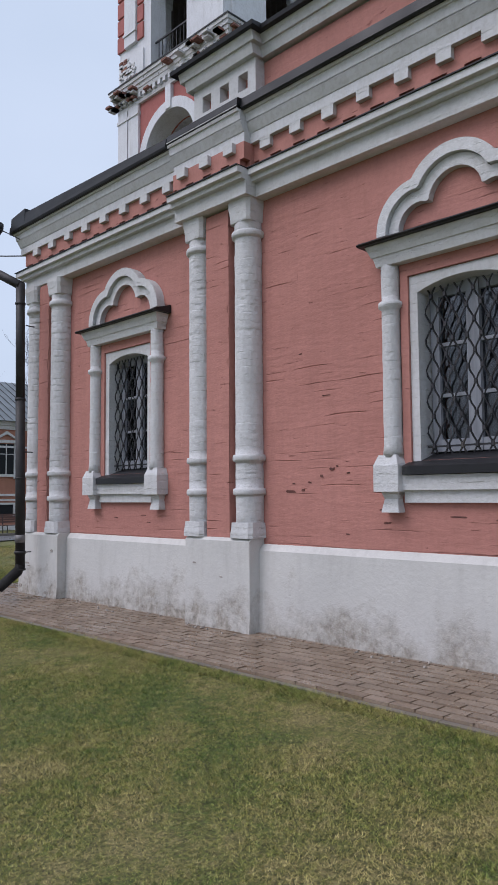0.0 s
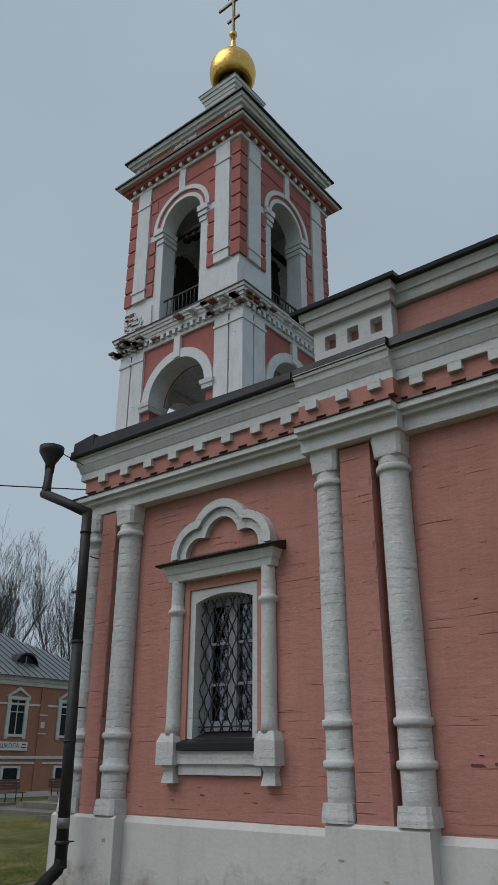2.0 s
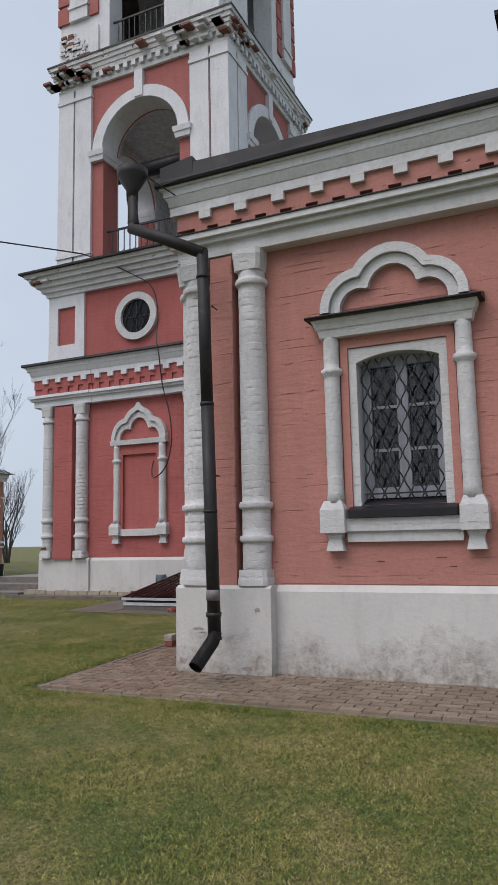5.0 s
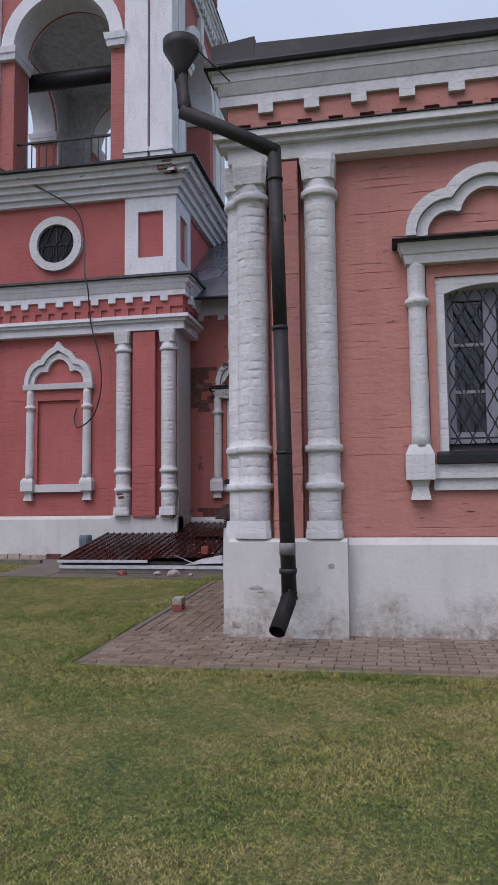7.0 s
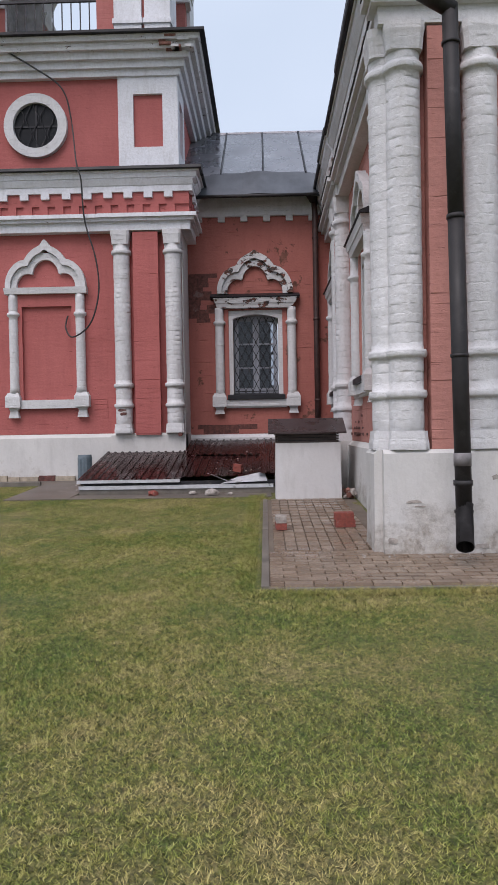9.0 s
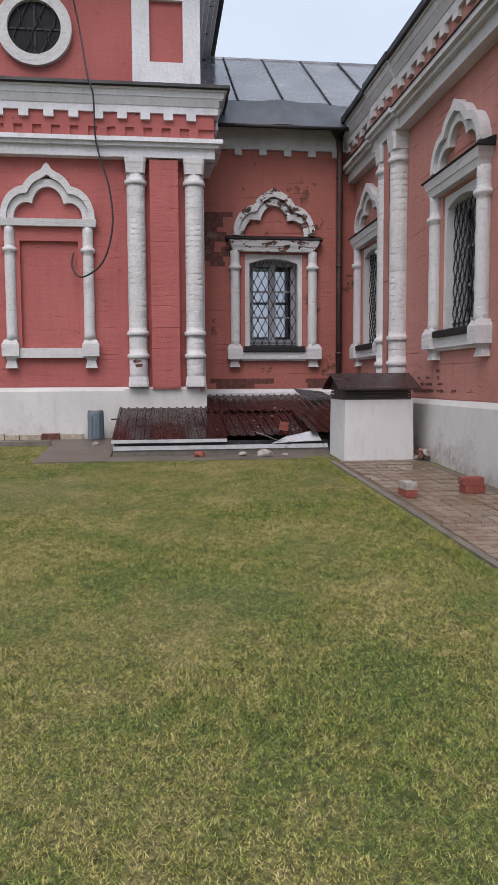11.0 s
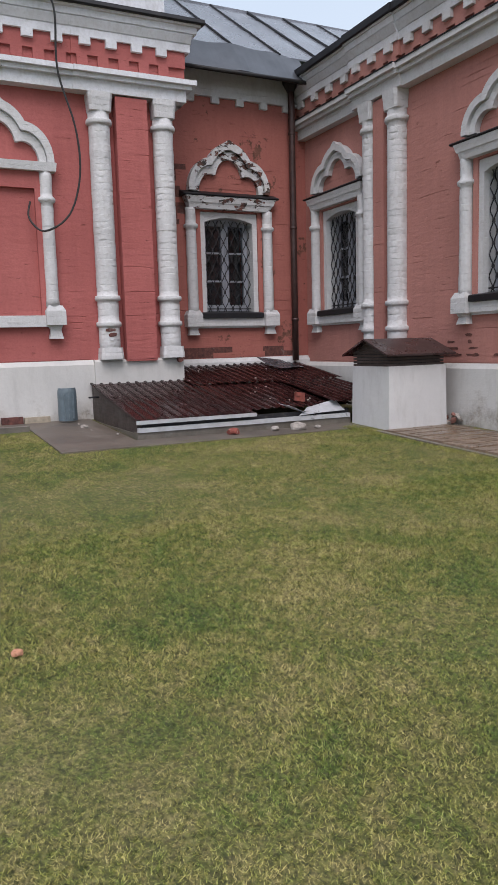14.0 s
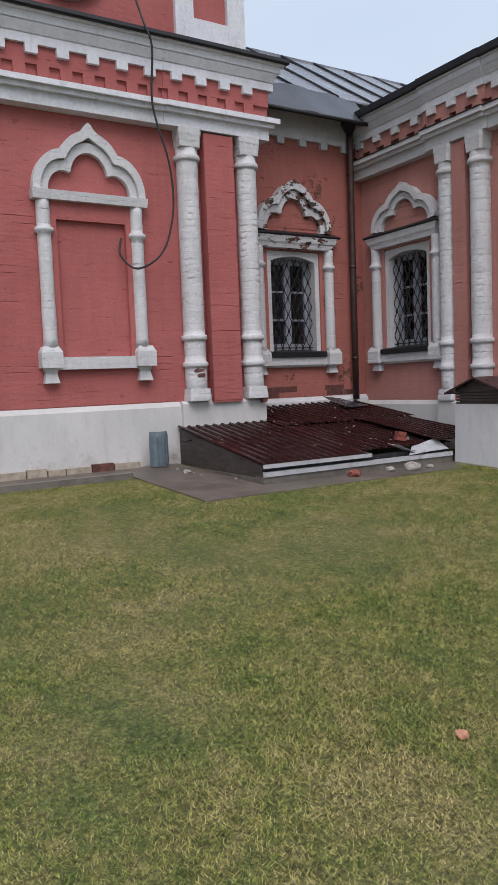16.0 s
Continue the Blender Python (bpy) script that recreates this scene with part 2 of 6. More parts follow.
SIGN = plain("white_sign_board", (0.68, 0.67, 0.66), 0.6, 0, 0.06)
SIGN_INK = plain("dark_red_lettering", (0.14, 0.035, 0.05), 0.6)
BARK = plain("grey_bark", (0.055, 0.049, 0.046), 0.9, 0, 0.3, 8, 0.6)
ASPHALT = plain("wet_asphalt", (0.11, 0.112, 0.118), 0.32, 0, 0.25, 2.0, 0.3)
HEDGE = plain("bare_thicket", (0.07, 0.058, 0.05), 0.95)


def glass_mat():
    m, nt, b = node_mat("old_window_glass")
    nt.nodes.remove(b)
    out = nt.nodes["Material Output"]
    gl = nt.nodes.new("ShaderNodeBsdfGlossy")
    gl.inputs["Roughness"].default_value = 0.04
    gl.inputs["Color"].default_value = (0.9, 0.92, 0.95, 1)
    tr = nt.nodes.new("ShaderNodeBsdfTransparent")
    tr.inputs["Color"].default_value = (0.62, 0.64, 0.66, 1)
    fr = nt.nodes.new("ShaderNodeFresnel")
    fr.inputs["IOR"].default_value = 1.55
    bp = nt.nodes.new("ShaderNodeBump")
    bp.inputs["Strength"].default_value, bp.inputs["Distance"].default_value = 0.06, 0.02
    nt.links.new(noise_tex(nt, coords(nt), 5, 2), bp.inputs["Height"])
    nt.links.new(bp.outputs["Normal"], gl.inputs["Normal"])
    mx = nt.nodes.new("ShaderNodeMixShader")
    nt.links.new(fr.outputs[0], mx.inputs[0])
    nt.links.new(tr.outputs[0], mx.inputs[1])
    nt.links.new(gl.outputs[0], mx.inputs[2])
    nt.links.new(mx.outputs[0], out.inputs["Surface"])
    return m


GLASS = glass_mat()


def lawn_colour(nt, v):
    big = noise_tex(nt, v, 0.8, 5, 0.6, 0.4)
    mid = noise_tex(nt, v, 3.2, 5, 0.7)
    tuft = noise_tex(nt, v, 17, 3, 0.7)
    f = maths(nt, "ADD", maths(nt, "MULTIPLY", big, 0.34), maths(nt, "MULTIPLY", mid, 0.36))
    f = maths(nt, "ADD", f, maths(nt, "MULTIPLY", tuft, 0.30))
    col = ramp(nt, f, [(0.38, (0.070, 0.165, 0.018)), (0.445, (0.190, 0.255, 0.036)), (0.51, (0.335, 0.325, 0.075)), (0.58, (0.52, 0.43, 0.165))])
    # small dark specks painted in as shade between the tufts, and pale straw
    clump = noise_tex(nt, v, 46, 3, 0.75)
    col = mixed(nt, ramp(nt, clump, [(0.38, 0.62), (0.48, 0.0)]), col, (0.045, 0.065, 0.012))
    return mixed(nt, ramp(nt, clump, [(0.51, 0.0), (0.64, 0.52)]), col, (0.58, 0.53, 0.21))


def lawn_ground():
    m, nt, b = node_mat("lawn_thatch")
    v = coords(nt)
    col = lawn_colour(nt, v)
    col = mixed(nt, ramp(nt, noise_tex(nt, v, 60, 4), [(0.35, 0.9), (0.65, 0.5)]), col, (0.040, 0.040, 0.016))
    nt.links.new(col, b.inputs["Base Color"])
    b.inputs["Roughness"].default_value = 0.95
    bump(nt, b, noise_tex(nt, v, 70, 4), 0.8, 0.02)
    return m


def lawn_blades():
    m, nt, b = node_mat("grass_blades")
    col = lawn_colour(nt, coords(nt))
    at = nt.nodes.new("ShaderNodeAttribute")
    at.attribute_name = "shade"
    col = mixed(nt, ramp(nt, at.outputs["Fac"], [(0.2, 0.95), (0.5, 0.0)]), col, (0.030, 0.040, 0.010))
    col = mixed(nt, ramp(nt, at.outputs["Fac"], [(0.66, 0.0), (0.95, 0.36)]), col, (0.48, 0.44, 0.20))
    nt.links.new(col, b.inputs["Base Color"])
    b.inputs["Roughness"].default_value = 0.6
    b.inputs["Specular IOR Level"].default_value = 0.3
    return m


LAWN, BLADES = lawn_ground(), lawn_blades()


def paver_mat():
    m, nt, b = node_mat("wet_clay_paver")
    v = coords(nt)
    rnd = object_random(nt)
    isl = nt.nodes.new("ShaderNodeNewGeometry").outputs["Random Per Island"]
    pick = maths(nt, "FRACT", maths(nt, "ADD", maths(nt, "MULTIPLY", rnd, 7.3), isl), 0.0)
    col = ramp(nt, pick, [(0.0, (0.190, 0.130, 0.085)), (0.5, (0.235, 0.168, 0.114)), (1.0, (0.290, 0.215, 0.155))])
    col = mixed(nt, ramp(nt, noise_tex(nt, v, 3.2, 6, 0.7), [(0.42, 0.0), (0.7, 0.45)]), col, (0.15, 0.125, 0.10))
    col = mixed(nt, ramp(nt, noise_tex(nt, v, 55, 3), [(0.35, 0.35), (0.6, 0.0)]), col, (0.07, 0.06, 0.055))
    nt.links.new(col, b.inputs["Base Color"])
    nt.links.new(ramp(nt, noise_tex(nt, v, 1.6, 4), [(0.35, 0.20), (0.65, 0.5)]), b.inputs["Roughness"])
    bump(nt, b, noise_tex(nt, v, 60, 4), 0.4, 0.004)
    return m


PAVER = paver_mat()

# ---------------------------------------------------------------- mesh helpers
rng = random.Random(7)


def box(bm, x0, x1, y0, y1, z0, z1):
    vs = [bm.verts.new(p) for p in ((x0, y0, z0), (x1, y0, z0), (x1, y1, z0), (x0, y1, z0), (x0, y0, z1), (x1, y0, z1), (x1, y1, z1), (x0, y1, z1))]
    for f in ((0, 3, 2, 1), (4, 5, 6, 7), (0, 1, 5, 4), (1, 2, 6, 5), (2, 3, 7, 6), (3, 0, 4, 7)):
        bm.faces.new([vs[i] for i in f])
    return vs


def taper(bm, x0, x1, y0, y1, z0, z1, dx, dy0, dy1=0.0):
    """A box whose top is drawn in by dx at both sides, dy0 at the front and dy1 at the back."""
    vs = [bm.verts.new(p) for p in ((x0, y0, z0), (x1, y0, z0), (x1, y1, z0), (x0, y1, z0),
                                    (x0 + dx, y0 + dy0, z1), (x1 - dx, y0 + dy0, z1), (x1 - dx, y1 - dy1, z1), (x0 + dx, y1 - dy1, z1))]
    for f in ((0, 3, 2, 1), (4, 5, 6, 7), (0, 1, 5, 4), (1, 2, 6, 5), (2, 3, 7, 6), (3, 0, 4, 7)):
        bm.faces.new([vs[i] for i in f])


def prism(bm, poly, u0, u1):
    """Extrudes the (d, v) outline from u0 to u1."""
    a = [bm.verts.new((u0, d, v)) for d, v in poly]
    b = [bm.verts.new((u1, d, v)) for d, v in poly]
    n = len(poly)
    for i in range(n):
        bm.faces.new((a[i], a[(i + 1) % n], b[(i + 1) % n], b[i]))
    bm.faces.new(a[::-1])
    bm.faces.new(b)


def lathe(bm, profile, cx=0.0, cy=0.0, seg=20, wobble=0.0):
    """profile: (radius, height) or, where a joint opens unevenly round the shaft, (radius, height, depth)."""
    rings = []
    for r, z, *joint in profile:
        w = 1 + rng.uniform(-wobble, wobble)
        ring = []
        for i in range(seg):
            c, q = math.cos(2 * math.pi * i / seg), math.sin(2 * math.pi * i / seg)
            u = w * (1 + wobble * 4 * noise.noise(Vector((c * 2.2 + cx * 3, q * 2.2 + cy, z * 6))))
            if joint:
                u -= joint[0] / r * min(1.0, max(0.0, 2.2 * noise.noise(Vector((c * 2.6 + cx * 5, q * 2.6 + cy * 3, z * 3.7))) - 0.42))
            ring.append(bm.verts.new((cx + r * u * c, cy + r * u * q, z)))
        rings.append(ring)
    for a, b in zip(rings, rings[1:]):
        for i in range(seg):
            bm.faces.new((a[i], a[(i + 1) % seg], b[(i + 1) % seg], b[i])).smooth = True
    bm.faces.new(rings[0][::-1])
    bm.faces.new(rings[-1])


def tube(bm, pts, r, seg=6, closed_ends=True, radii=None):
    pts = [Vector(p) for p in pts]
    rings = []
    up = Vector((0.13, 0.21, 0.97))
    for i, p in enumerate(pts):
        d = (pts[min(i + 1, len(pts) - 1)] - pts[max(i - 1, 0)]).normalized()
        s = d.cross(up)
        if s.length < 0.05:
            s = d.cross(Vector((1, 0, 0)))
        s.normalize()
        t = s.cross(d)
        rr = radii[i] if radii else r
        rings.append([bm.verts.new(p + rr * (math.cos(2 * math.pi * k / seg) * s + math.sin(2 * math.pi * k / seg) * t)) for k in range(seg)])
    for a, b in zip(rings, rings[1:]):
        for k in range(seg):
            bm.faces.new((a[k], a[(k + 1) % seg], b[(k + 1) % seg], b[k])).smooth = seg > 5
    if closed_ends:
        bm.faces.new(rings[0][::-1])
        bm.faces.new(rings[-1])


def mesh_of(bm, material, name="mesh", bevel=0.0):
    if bevel:
        edges = [e for e in bm.edges if len(e.link_faces) == 2 and e.calc_face_angle(0) > 0.6]
        bmesh.ops.bevel(bm, geom=edges, offset=bevel, segments=1, affect="EDGES", clamp_overlap=True)
    bmesh.ops.recalc_face_normals(bm, faces=bm.faces)
    me = bpy.data.meshes.new(name)
    bm.to_mesh(me)
    bm.free()
    me.materials.append(material)
    return me


def part(name, bm, material, parent, label="", bevel=0.0, kind=""):
    ob = new(name, mesh_of(bm, material, name, bevel))
    ob.parent = parent
    if label or kind:
        tagged(ob, label, kind=kind)
    return ob


def thing(name, m, label, category, group="", kind=""):
    ob = new(name)
    ob.matrix_world = m
    ob.empty_display_size = 0.2
    return tagged(ob, label, category, group, kind)


def piece(name, me, parent, m=None):
    ob = new(name, me)
    ob.parent = parent
    if m is not None:
        ob.matrix_basis = m
    return ob


def boxes(*bs):
    bm = bmesh.new()
    for b in bs:
        box(bm, *b)
    return bm


# facade frames: local x runs to the right along the wall, y goes into it, z is up
XA, YB, XC, XD, YS = 5.20, 9.40, 12.00, 11.15, 11.95
FA, FB, FC, FD, FS = pose(XA, 0, 0, 0, 0, -90), pose(0, YB, 0, 0, 0, 180), pose(XC, 0, 0, 0, 0, -90), pose(XD, 0, 0, 0, 0, -90), pose(0, YS, 0)
TX, TY = 13.50, 14.30          # the tower's axis


def ground_z(x, y):
    """The lawn rises gently towards the church; the far road lies lower."""
    z = 0.04 * (min(max(x, -12), 11.5) - 5.5)
    dip = min(max((y - 11.5) / 3.0, 0), 1)
    z -= 0.04 * dip * max(0.0, 8.5 - max(x, 0.0))
    far = min(max((y - 17.5) / 13.0, 0), 1)
    return z * (1 - far) - 0.33 * far * far * (3 - 2 * far)


# ---------------------------------------------------------------- walls
def slab(bm, u0, u1, v0, v1, t, holes):
    """A wall of thickness t with rectangular holes (u0, u1, v0, v1), as butted blocks."""
    us = sorted({u0, u1, *[h[0] for h in holes], *[h[1] for h in holes]})
    for a, b in zip(us, us[1:]):
        cut = sorted((h[2], h[3]) for h in holes if h[0] <= a + 1e-6 and h[1] >= b - 1e-6)
        v = v0
        for c0, c1 in cut:
            box(bm, a, b, 0, t, v, c0)
            v = c1
        box(bm, a, b, 0, t, v, v1)


def brick_spans(u0, u1, v0, v1, holes, length=0.255, course=0.078):
    out, k, v = [], 0, v0
    while v + course * 0.6 < v1:
        top = min(v + course, v1)
        u = u0 - (length * 0.5 if k % 2 else 0.0) - rng.uniform(0, 0.05)
        while u < u1:
            w = length * rng.uniform(0.9, 1.1) * (0.5 if rng.random() < 0.25 else 1)
            a, b = max(u, u0), min(u + w, u1)
            spans = [(a, b)]
            for h in holes:
                if h[2] < top - 0.01 and h[3] > v + 0.01:
                    spans = [s for x, y in spans for s in ((x, min(y, h[0])), (max(x, h[1]), y))]
            out += [(x, y, v, top) for x, y in spans if y - x > 0.03]
            u += w
        v, k = v + course, k + 1
    return out


def gouge(u, k):
    """How far a joint is raked out, 0 to 1: mostly painted over, open here and there."""
    n = noise.noise(Vector((u * 3.0, k * 7.7, 0.4))) + 0.5 * noise.noise(Vector((u * 8.0, k * 3.3, 5.0)))
    return min(1.0, max(0.0, n * 1.9 - 0.40))


def brick_faces(verts, faces, s, lift):
    """Sides lie flush with the neighbours; the joints open unevenly along the course."""
    u0, u1, v0, v1 = s
    k = round(v0 / 0.078)
    um = (u0 + u1) / 2 + rng.uniform(-0.03, 0.03)
    b = len(verts)
    for u in (u0, um, u1):
        l0, l1 = lift(u, v0), lift(u, v1)
        g, c = gouge(u, k), gouge(u, k + 1)
        a, e = (0.011 * noise.noise(Vector((u * 2.1, q * 0.8, 9.0))) for q in (k, k + 1))
        z0, z1 = v0 + a, v1 + e
        verts += [(u, -l0 * (1 - g), z0 + 0.006 * g), (u, -l0, z0 + 0.002 + 0.010 * g), (u, -l1, z1 - 0.002 - 0.003 * c), (u, -l1 * (1 - c), z1 - 0.001 * c)]
    for i in (0, 4):
        a = b + i
        faces += [(a, a + 4, a + 5, a + 1), (a + 1, a + 5, a + 6, a + 2), (a + 2, a + 6, a + 7, a + 3)]


def lift_of(odd):
    def lift(u, v):
        return 0.006 + 0.004 * noise.noise(Vector((u * 1.5, v * 4.0, 3.1))) + odd
    return lift


def odd_brick():
    return rng.uniform(0.0008, 0.002) if rng.random() < 0.04 else 0.0


def brick_skin(parent, frame_m, spans, material, single=lambda u, v: False, bare=()):
    """Bricks under the paint: the nearest stretch as single pieces, the rest joined."""
    verts, faces, n = [], [], 0
    for s in spans:
        u, v = (s[0] + s[1]) / 2, (s[2] + s[3]) / 2
        if n < 290 and single(u, v) and s[1] - s[0] > 0.06:
            vv, ff = [], []
            gone = bare and noise.noise(Vector((u * 5.0, v * 8.0, 1.3))) > -0.12 and any(abs(u - a) < w and abs(v - b) < h for a, b, w, h in bare)
            brick_faces(vv, ff, s, lift_of(-0.0035 if gone else odd_brick()))
            me = bpy.data.meshes.new("brick")
            me.from_pydata(vv, [], ff)
            me.materials.append(BRICK_OLD if gone else material)
            piece("brick", me, parent)
            n += 1
        else:
            brick_faces(verts, faces, s, lift_of(odd_brick()))
    me = bpy.data.meshes.new("brickwork")
    me.from_pydata(verts, [], faces)
    me.materials.append(material)
    tagged(piece("brickwork", me, parent), kind="stuff")


def wall(name, frame_m, u0, u1, v0, v1, t, holes, material, label):
    bm = bmesh.new()
    slab(bm, u0, u1, v0, v1, t, holes)
    ob = new(name, mesh_of(bm, material, name))
    ob.matrix_world = frame_m
    return tagged(ob, label, "wall", kind="structure")


HW, V_SILL, V_HEAD = 0.405, 1.57, 3.02     # half width, foot and head of a window opening
A_WIN, B_WIN, C_WIN = (-7.37, -2.92), (-11.0, -7.69), (-10.76,)


def hole(u):
    return (u - HW, u + HW, V_SILL, V_HEAD)


PL = 0.83
wall_a = wall("wall_west", FA, -YB, 3.5, PL, 5.15, 0.5, [hole(u) for u in A_WIN], RED_A, "brick wall in faded salmon paint with white trim")
wall_b = wall("wall_north", FB, -XC, -XA - 0.5, PL, 5.15, 0.5, [hole(u) for u in B_WIN], RED_A, "brick side wall in faded salmon paint")
wall_c = wall("wall_recess", FC, -YS, -YB, PL + 0.1, 5.15, 0.5, [hole(u) for u in C_WIN], RED_C, "worn brick wall with red paint flaking off")
# unseen plain walls, floor and ceiling, added to keep the rooms behind the windows dark
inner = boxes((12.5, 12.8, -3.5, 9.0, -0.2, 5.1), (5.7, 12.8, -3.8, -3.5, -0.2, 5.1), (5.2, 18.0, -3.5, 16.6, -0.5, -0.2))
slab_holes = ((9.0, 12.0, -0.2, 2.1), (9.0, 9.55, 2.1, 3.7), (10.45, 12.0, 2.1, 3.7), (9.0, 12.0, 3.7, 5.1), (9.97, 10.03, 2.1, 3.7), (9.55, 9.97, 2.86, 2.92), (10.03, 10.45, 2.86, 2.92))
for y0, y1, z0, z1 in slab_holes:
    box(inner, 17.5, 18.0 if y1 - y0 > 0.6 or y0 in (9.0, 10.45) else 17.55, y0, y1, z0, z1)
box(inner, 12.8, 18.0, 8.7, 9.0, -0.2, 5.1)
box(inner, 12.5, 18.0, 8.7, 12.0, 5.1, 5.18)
tagged(new("wall_inner", mesh_of(inner, INSIDE)), "unseen plain inner walls and floor, added to keep the rooms dark", "wall", kind="structure")


def plinth(name, frame_m, u0, u1, top, d, material, label, foot=-0.4):
    bm = bmesh.new()
    prism(bm, [(0.5, foot), (-d - 0.02, foot), (-d, top - 0.06), (-d + 0.05, top), (0.5, top)], u0, u1)
    ob = new(name, mesh_of(bm, material, name))
    ob.matrix_world = frame_m
    return tagged(ob, label, "plinth", kind="structure")


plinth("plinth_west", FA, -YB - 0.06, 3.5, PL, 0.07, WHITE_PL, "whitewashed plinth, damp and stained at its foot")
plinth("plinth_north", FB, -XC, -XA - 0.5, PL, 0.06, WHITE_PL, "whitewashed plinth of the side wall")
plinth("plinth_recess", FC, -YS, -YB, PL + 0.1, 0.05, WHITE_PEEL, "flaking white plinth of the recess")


# ---------------------------------------------------------------- columns and pilasters
def column_profile(r, v0, v1):
    """A round shaft with a flared foot, two rings below, one under the capital."""
    pts = [(0.98 * r, v0 + 0.05), (r, v0 + 0.23)]
    ring1, ring2, neck = v0 + 0.45, v0 + 0.78, v1 - 0.34
    z = v0 + 0.28
    rings = [(ring1, 0.036), (ring2, 0.036), (neck, 0.036)]
    while z < v1 - 0.24:
        hit = [q for q in rings if abs(z - q[0]) < 0.07]
        if not hit:
            q = r * (1.0 - 0.02 * (z - v0) / (v1 - v0)) + rng.uniform(-0.0015, 0.0015)
            pts += [(q, z - 0.024), (q, z + 0.025), (q, z + 0.034, 0.010), (q, z + 0.042)]
        z += 0.078
    for q, hh in rings:
        pts += [(r, q - hh), (r + 0.021, q - hh * 0.85), (r + 0.028, q - hh * 0.35), (r + 0.028, q + hh * 0.35), (r + 0.021, q + hh * 0.85), (r, q + hh)]
    pts.sort(key=lambda p: p[1])
    pts += [(r * 0.99, v1 - 0.2), (r * 0.99, v1 - 0.06)]
    return pts


def square_shaft(bm, u, d, profile):
    """A block of square plan with softened corners whose half width changes with height."""
    rings = []
    for a, v in profile:
        c = a * 0.78
        rings.append([bm.verts.new((u + x, d + y, v)) for x, y in ((-a, -c), (-c, -a), (c, -a), (a, -c), (a, c), (c, a), (-c, a), (-a, c))])
    for p, q in zip(rings, rings[1:]):
        for k in range(8):
            bm.faces.new((p[k], p[(k + 1) % 8], q[(k + 1) % 8], q[k]))
    bm.faces.new(rings[0][::-1])
    bm.faces.new(rings[-1])


def add_column(parent, u, d, r, v0, v1, material):
    bm = bmesh.new()
    lathe(bm, column_profile(r, v0, v1), u, d, 32, 0.004)
    part("column", bm, material, parent)
    a, f = 1.12 * r, 1.1 * r
    bm = bmesh.new()
    prof = ((r * 1.0, v1 - 0.22), (r * 1.03, v1 - 0.16), (r * 1.07, v1 - 0.1), (a, v1 - 0.065), (a, v1))
    square_shaft(bm, u, d, prof)
    part("capital", bm, material, parent)
    bm = bmesh.new()
    square_shaft(bm, u, d, ((f, v0), (f, v0 + 0.05), (r * 1.06, v0 + 0.085), (r * 1.02, v0 + 0.15)))
    part("base", bm, material, parent)


def pilaster(frame_m, u_cols, r, u0, u1, pier, v0, v1, red, white, ped_white, label, dp=0.205, d=-0.06, foot=-0.3, bare=True):
    ob = thing("pilaster", frame_m, label, "pilaster", "pilasters of the church")
    bm = bmesh.new()
    prism(bm, [(0.3, foot), (-dp - 0.03, foot), (-dp, foot + 0.45), (-dp, v0 - 0.03), (-dp + 0.03, v0), (0.3, v0)], u0, u1)
    part("pedestal", bm, ped_white, ob, bevel=0.008)
    for u in u_cols:
        add_column(ob, u, d, r, v0, v1, white)
    if pier:
        bm = boxes((pier[0], pier[1], -0.15, 0.02, v0 - 0.03, v1 - 0.02))
        p = part("pier", bm, red, ob, "salmon painted brick pier", bevel=0.006)
        brick_skin(p, None, [(a, b, c, e) for a, b, c, e in brick_spans(pier[0], pier[1], v0 + 0.0, v1 - 0.03, [])], red)
        for q in p.children:
            q.matrix_basis = pose(0, -0.15, 0)
    return ob


V1 = 4.24
pilaster(FA, (-5.94, -5.23), 0.142, -6.05, -5.1, (-5.765, -5.425), PL + 0.055, V1, RED_A, WHITE, WHITE_PL, "twin white columns and salmon pier on a whitewashed pedestal")
pilaster(FA, (-9.455, -8.835), 0.143, -9.67, -8.64, (-9.27, -9.02), PL, V1, RED_A, WHITE, WHITE_PL, "white corner columns and salmon pier beside the drainpipe")
corner = pilaster(FB, (-6.06,), 0.125, -6.24, -5.55, (-5.93, -5.5), PL, V1, RED_A, WHITE, WHITE_PL, "white corner columns of the side wall", dp=0.2)
add_column(corner, -5.275, -0.165, 0.15, PL, V1, WHITE)
bm = bmesh.new()
prism(bm, [(0.3, -0.3), (-0.36, -0.3), (-0.335, 0.15), (-0.335, PL - 0.033), (-0.305, PL - 0.003), (0.2, PL - 0.003)], -5.546, -5.08)
part("pedestal", bm, WHITE_PL, corner, bevel=0.008)
pilaster(FB, (-10.13, -9.58), 0.135, -10.28, -9.4, (-9.98, -9.75), PL, V1, RED_A, WHITE, WHITE_PL, "slim white columns between the side windows", dp=0.18)
DPL = 0.98
pilaster(FD, (-12.92, -12.08), 0.135, -13.14, -YS + 0.03, (-12.72, -12.31), DPL, V1 + 0.02, RED_D, WHITE_PEEL, WHITE_PL, "white columns with a deep red pier, paint flaked at the foot", dp=0.1)
pilaster(FD, (-16.50, -15.62), 0.135, -16.72, -15.4, (-16.3, -15.82), DPL, V1 + 0.02, RED_D, WHITE_PEEL, WHITE_PL, "white columns with a deep red pier at the far corner", dp=0.1)
side = pilaster(FS, (), 0.13, 11.15, 12.0, None, DPL, V1 + 0.02, RED_D, WHITE, WHITE_PL, "flat white pier on the short side of the tower base", dp=0.03)
part("pier", boxes((11.17, 11.985, -0.022, 0.02, DPL - 0.02, V1 + 0.02)), WHITE_PEEL, side, bevel=0.006)


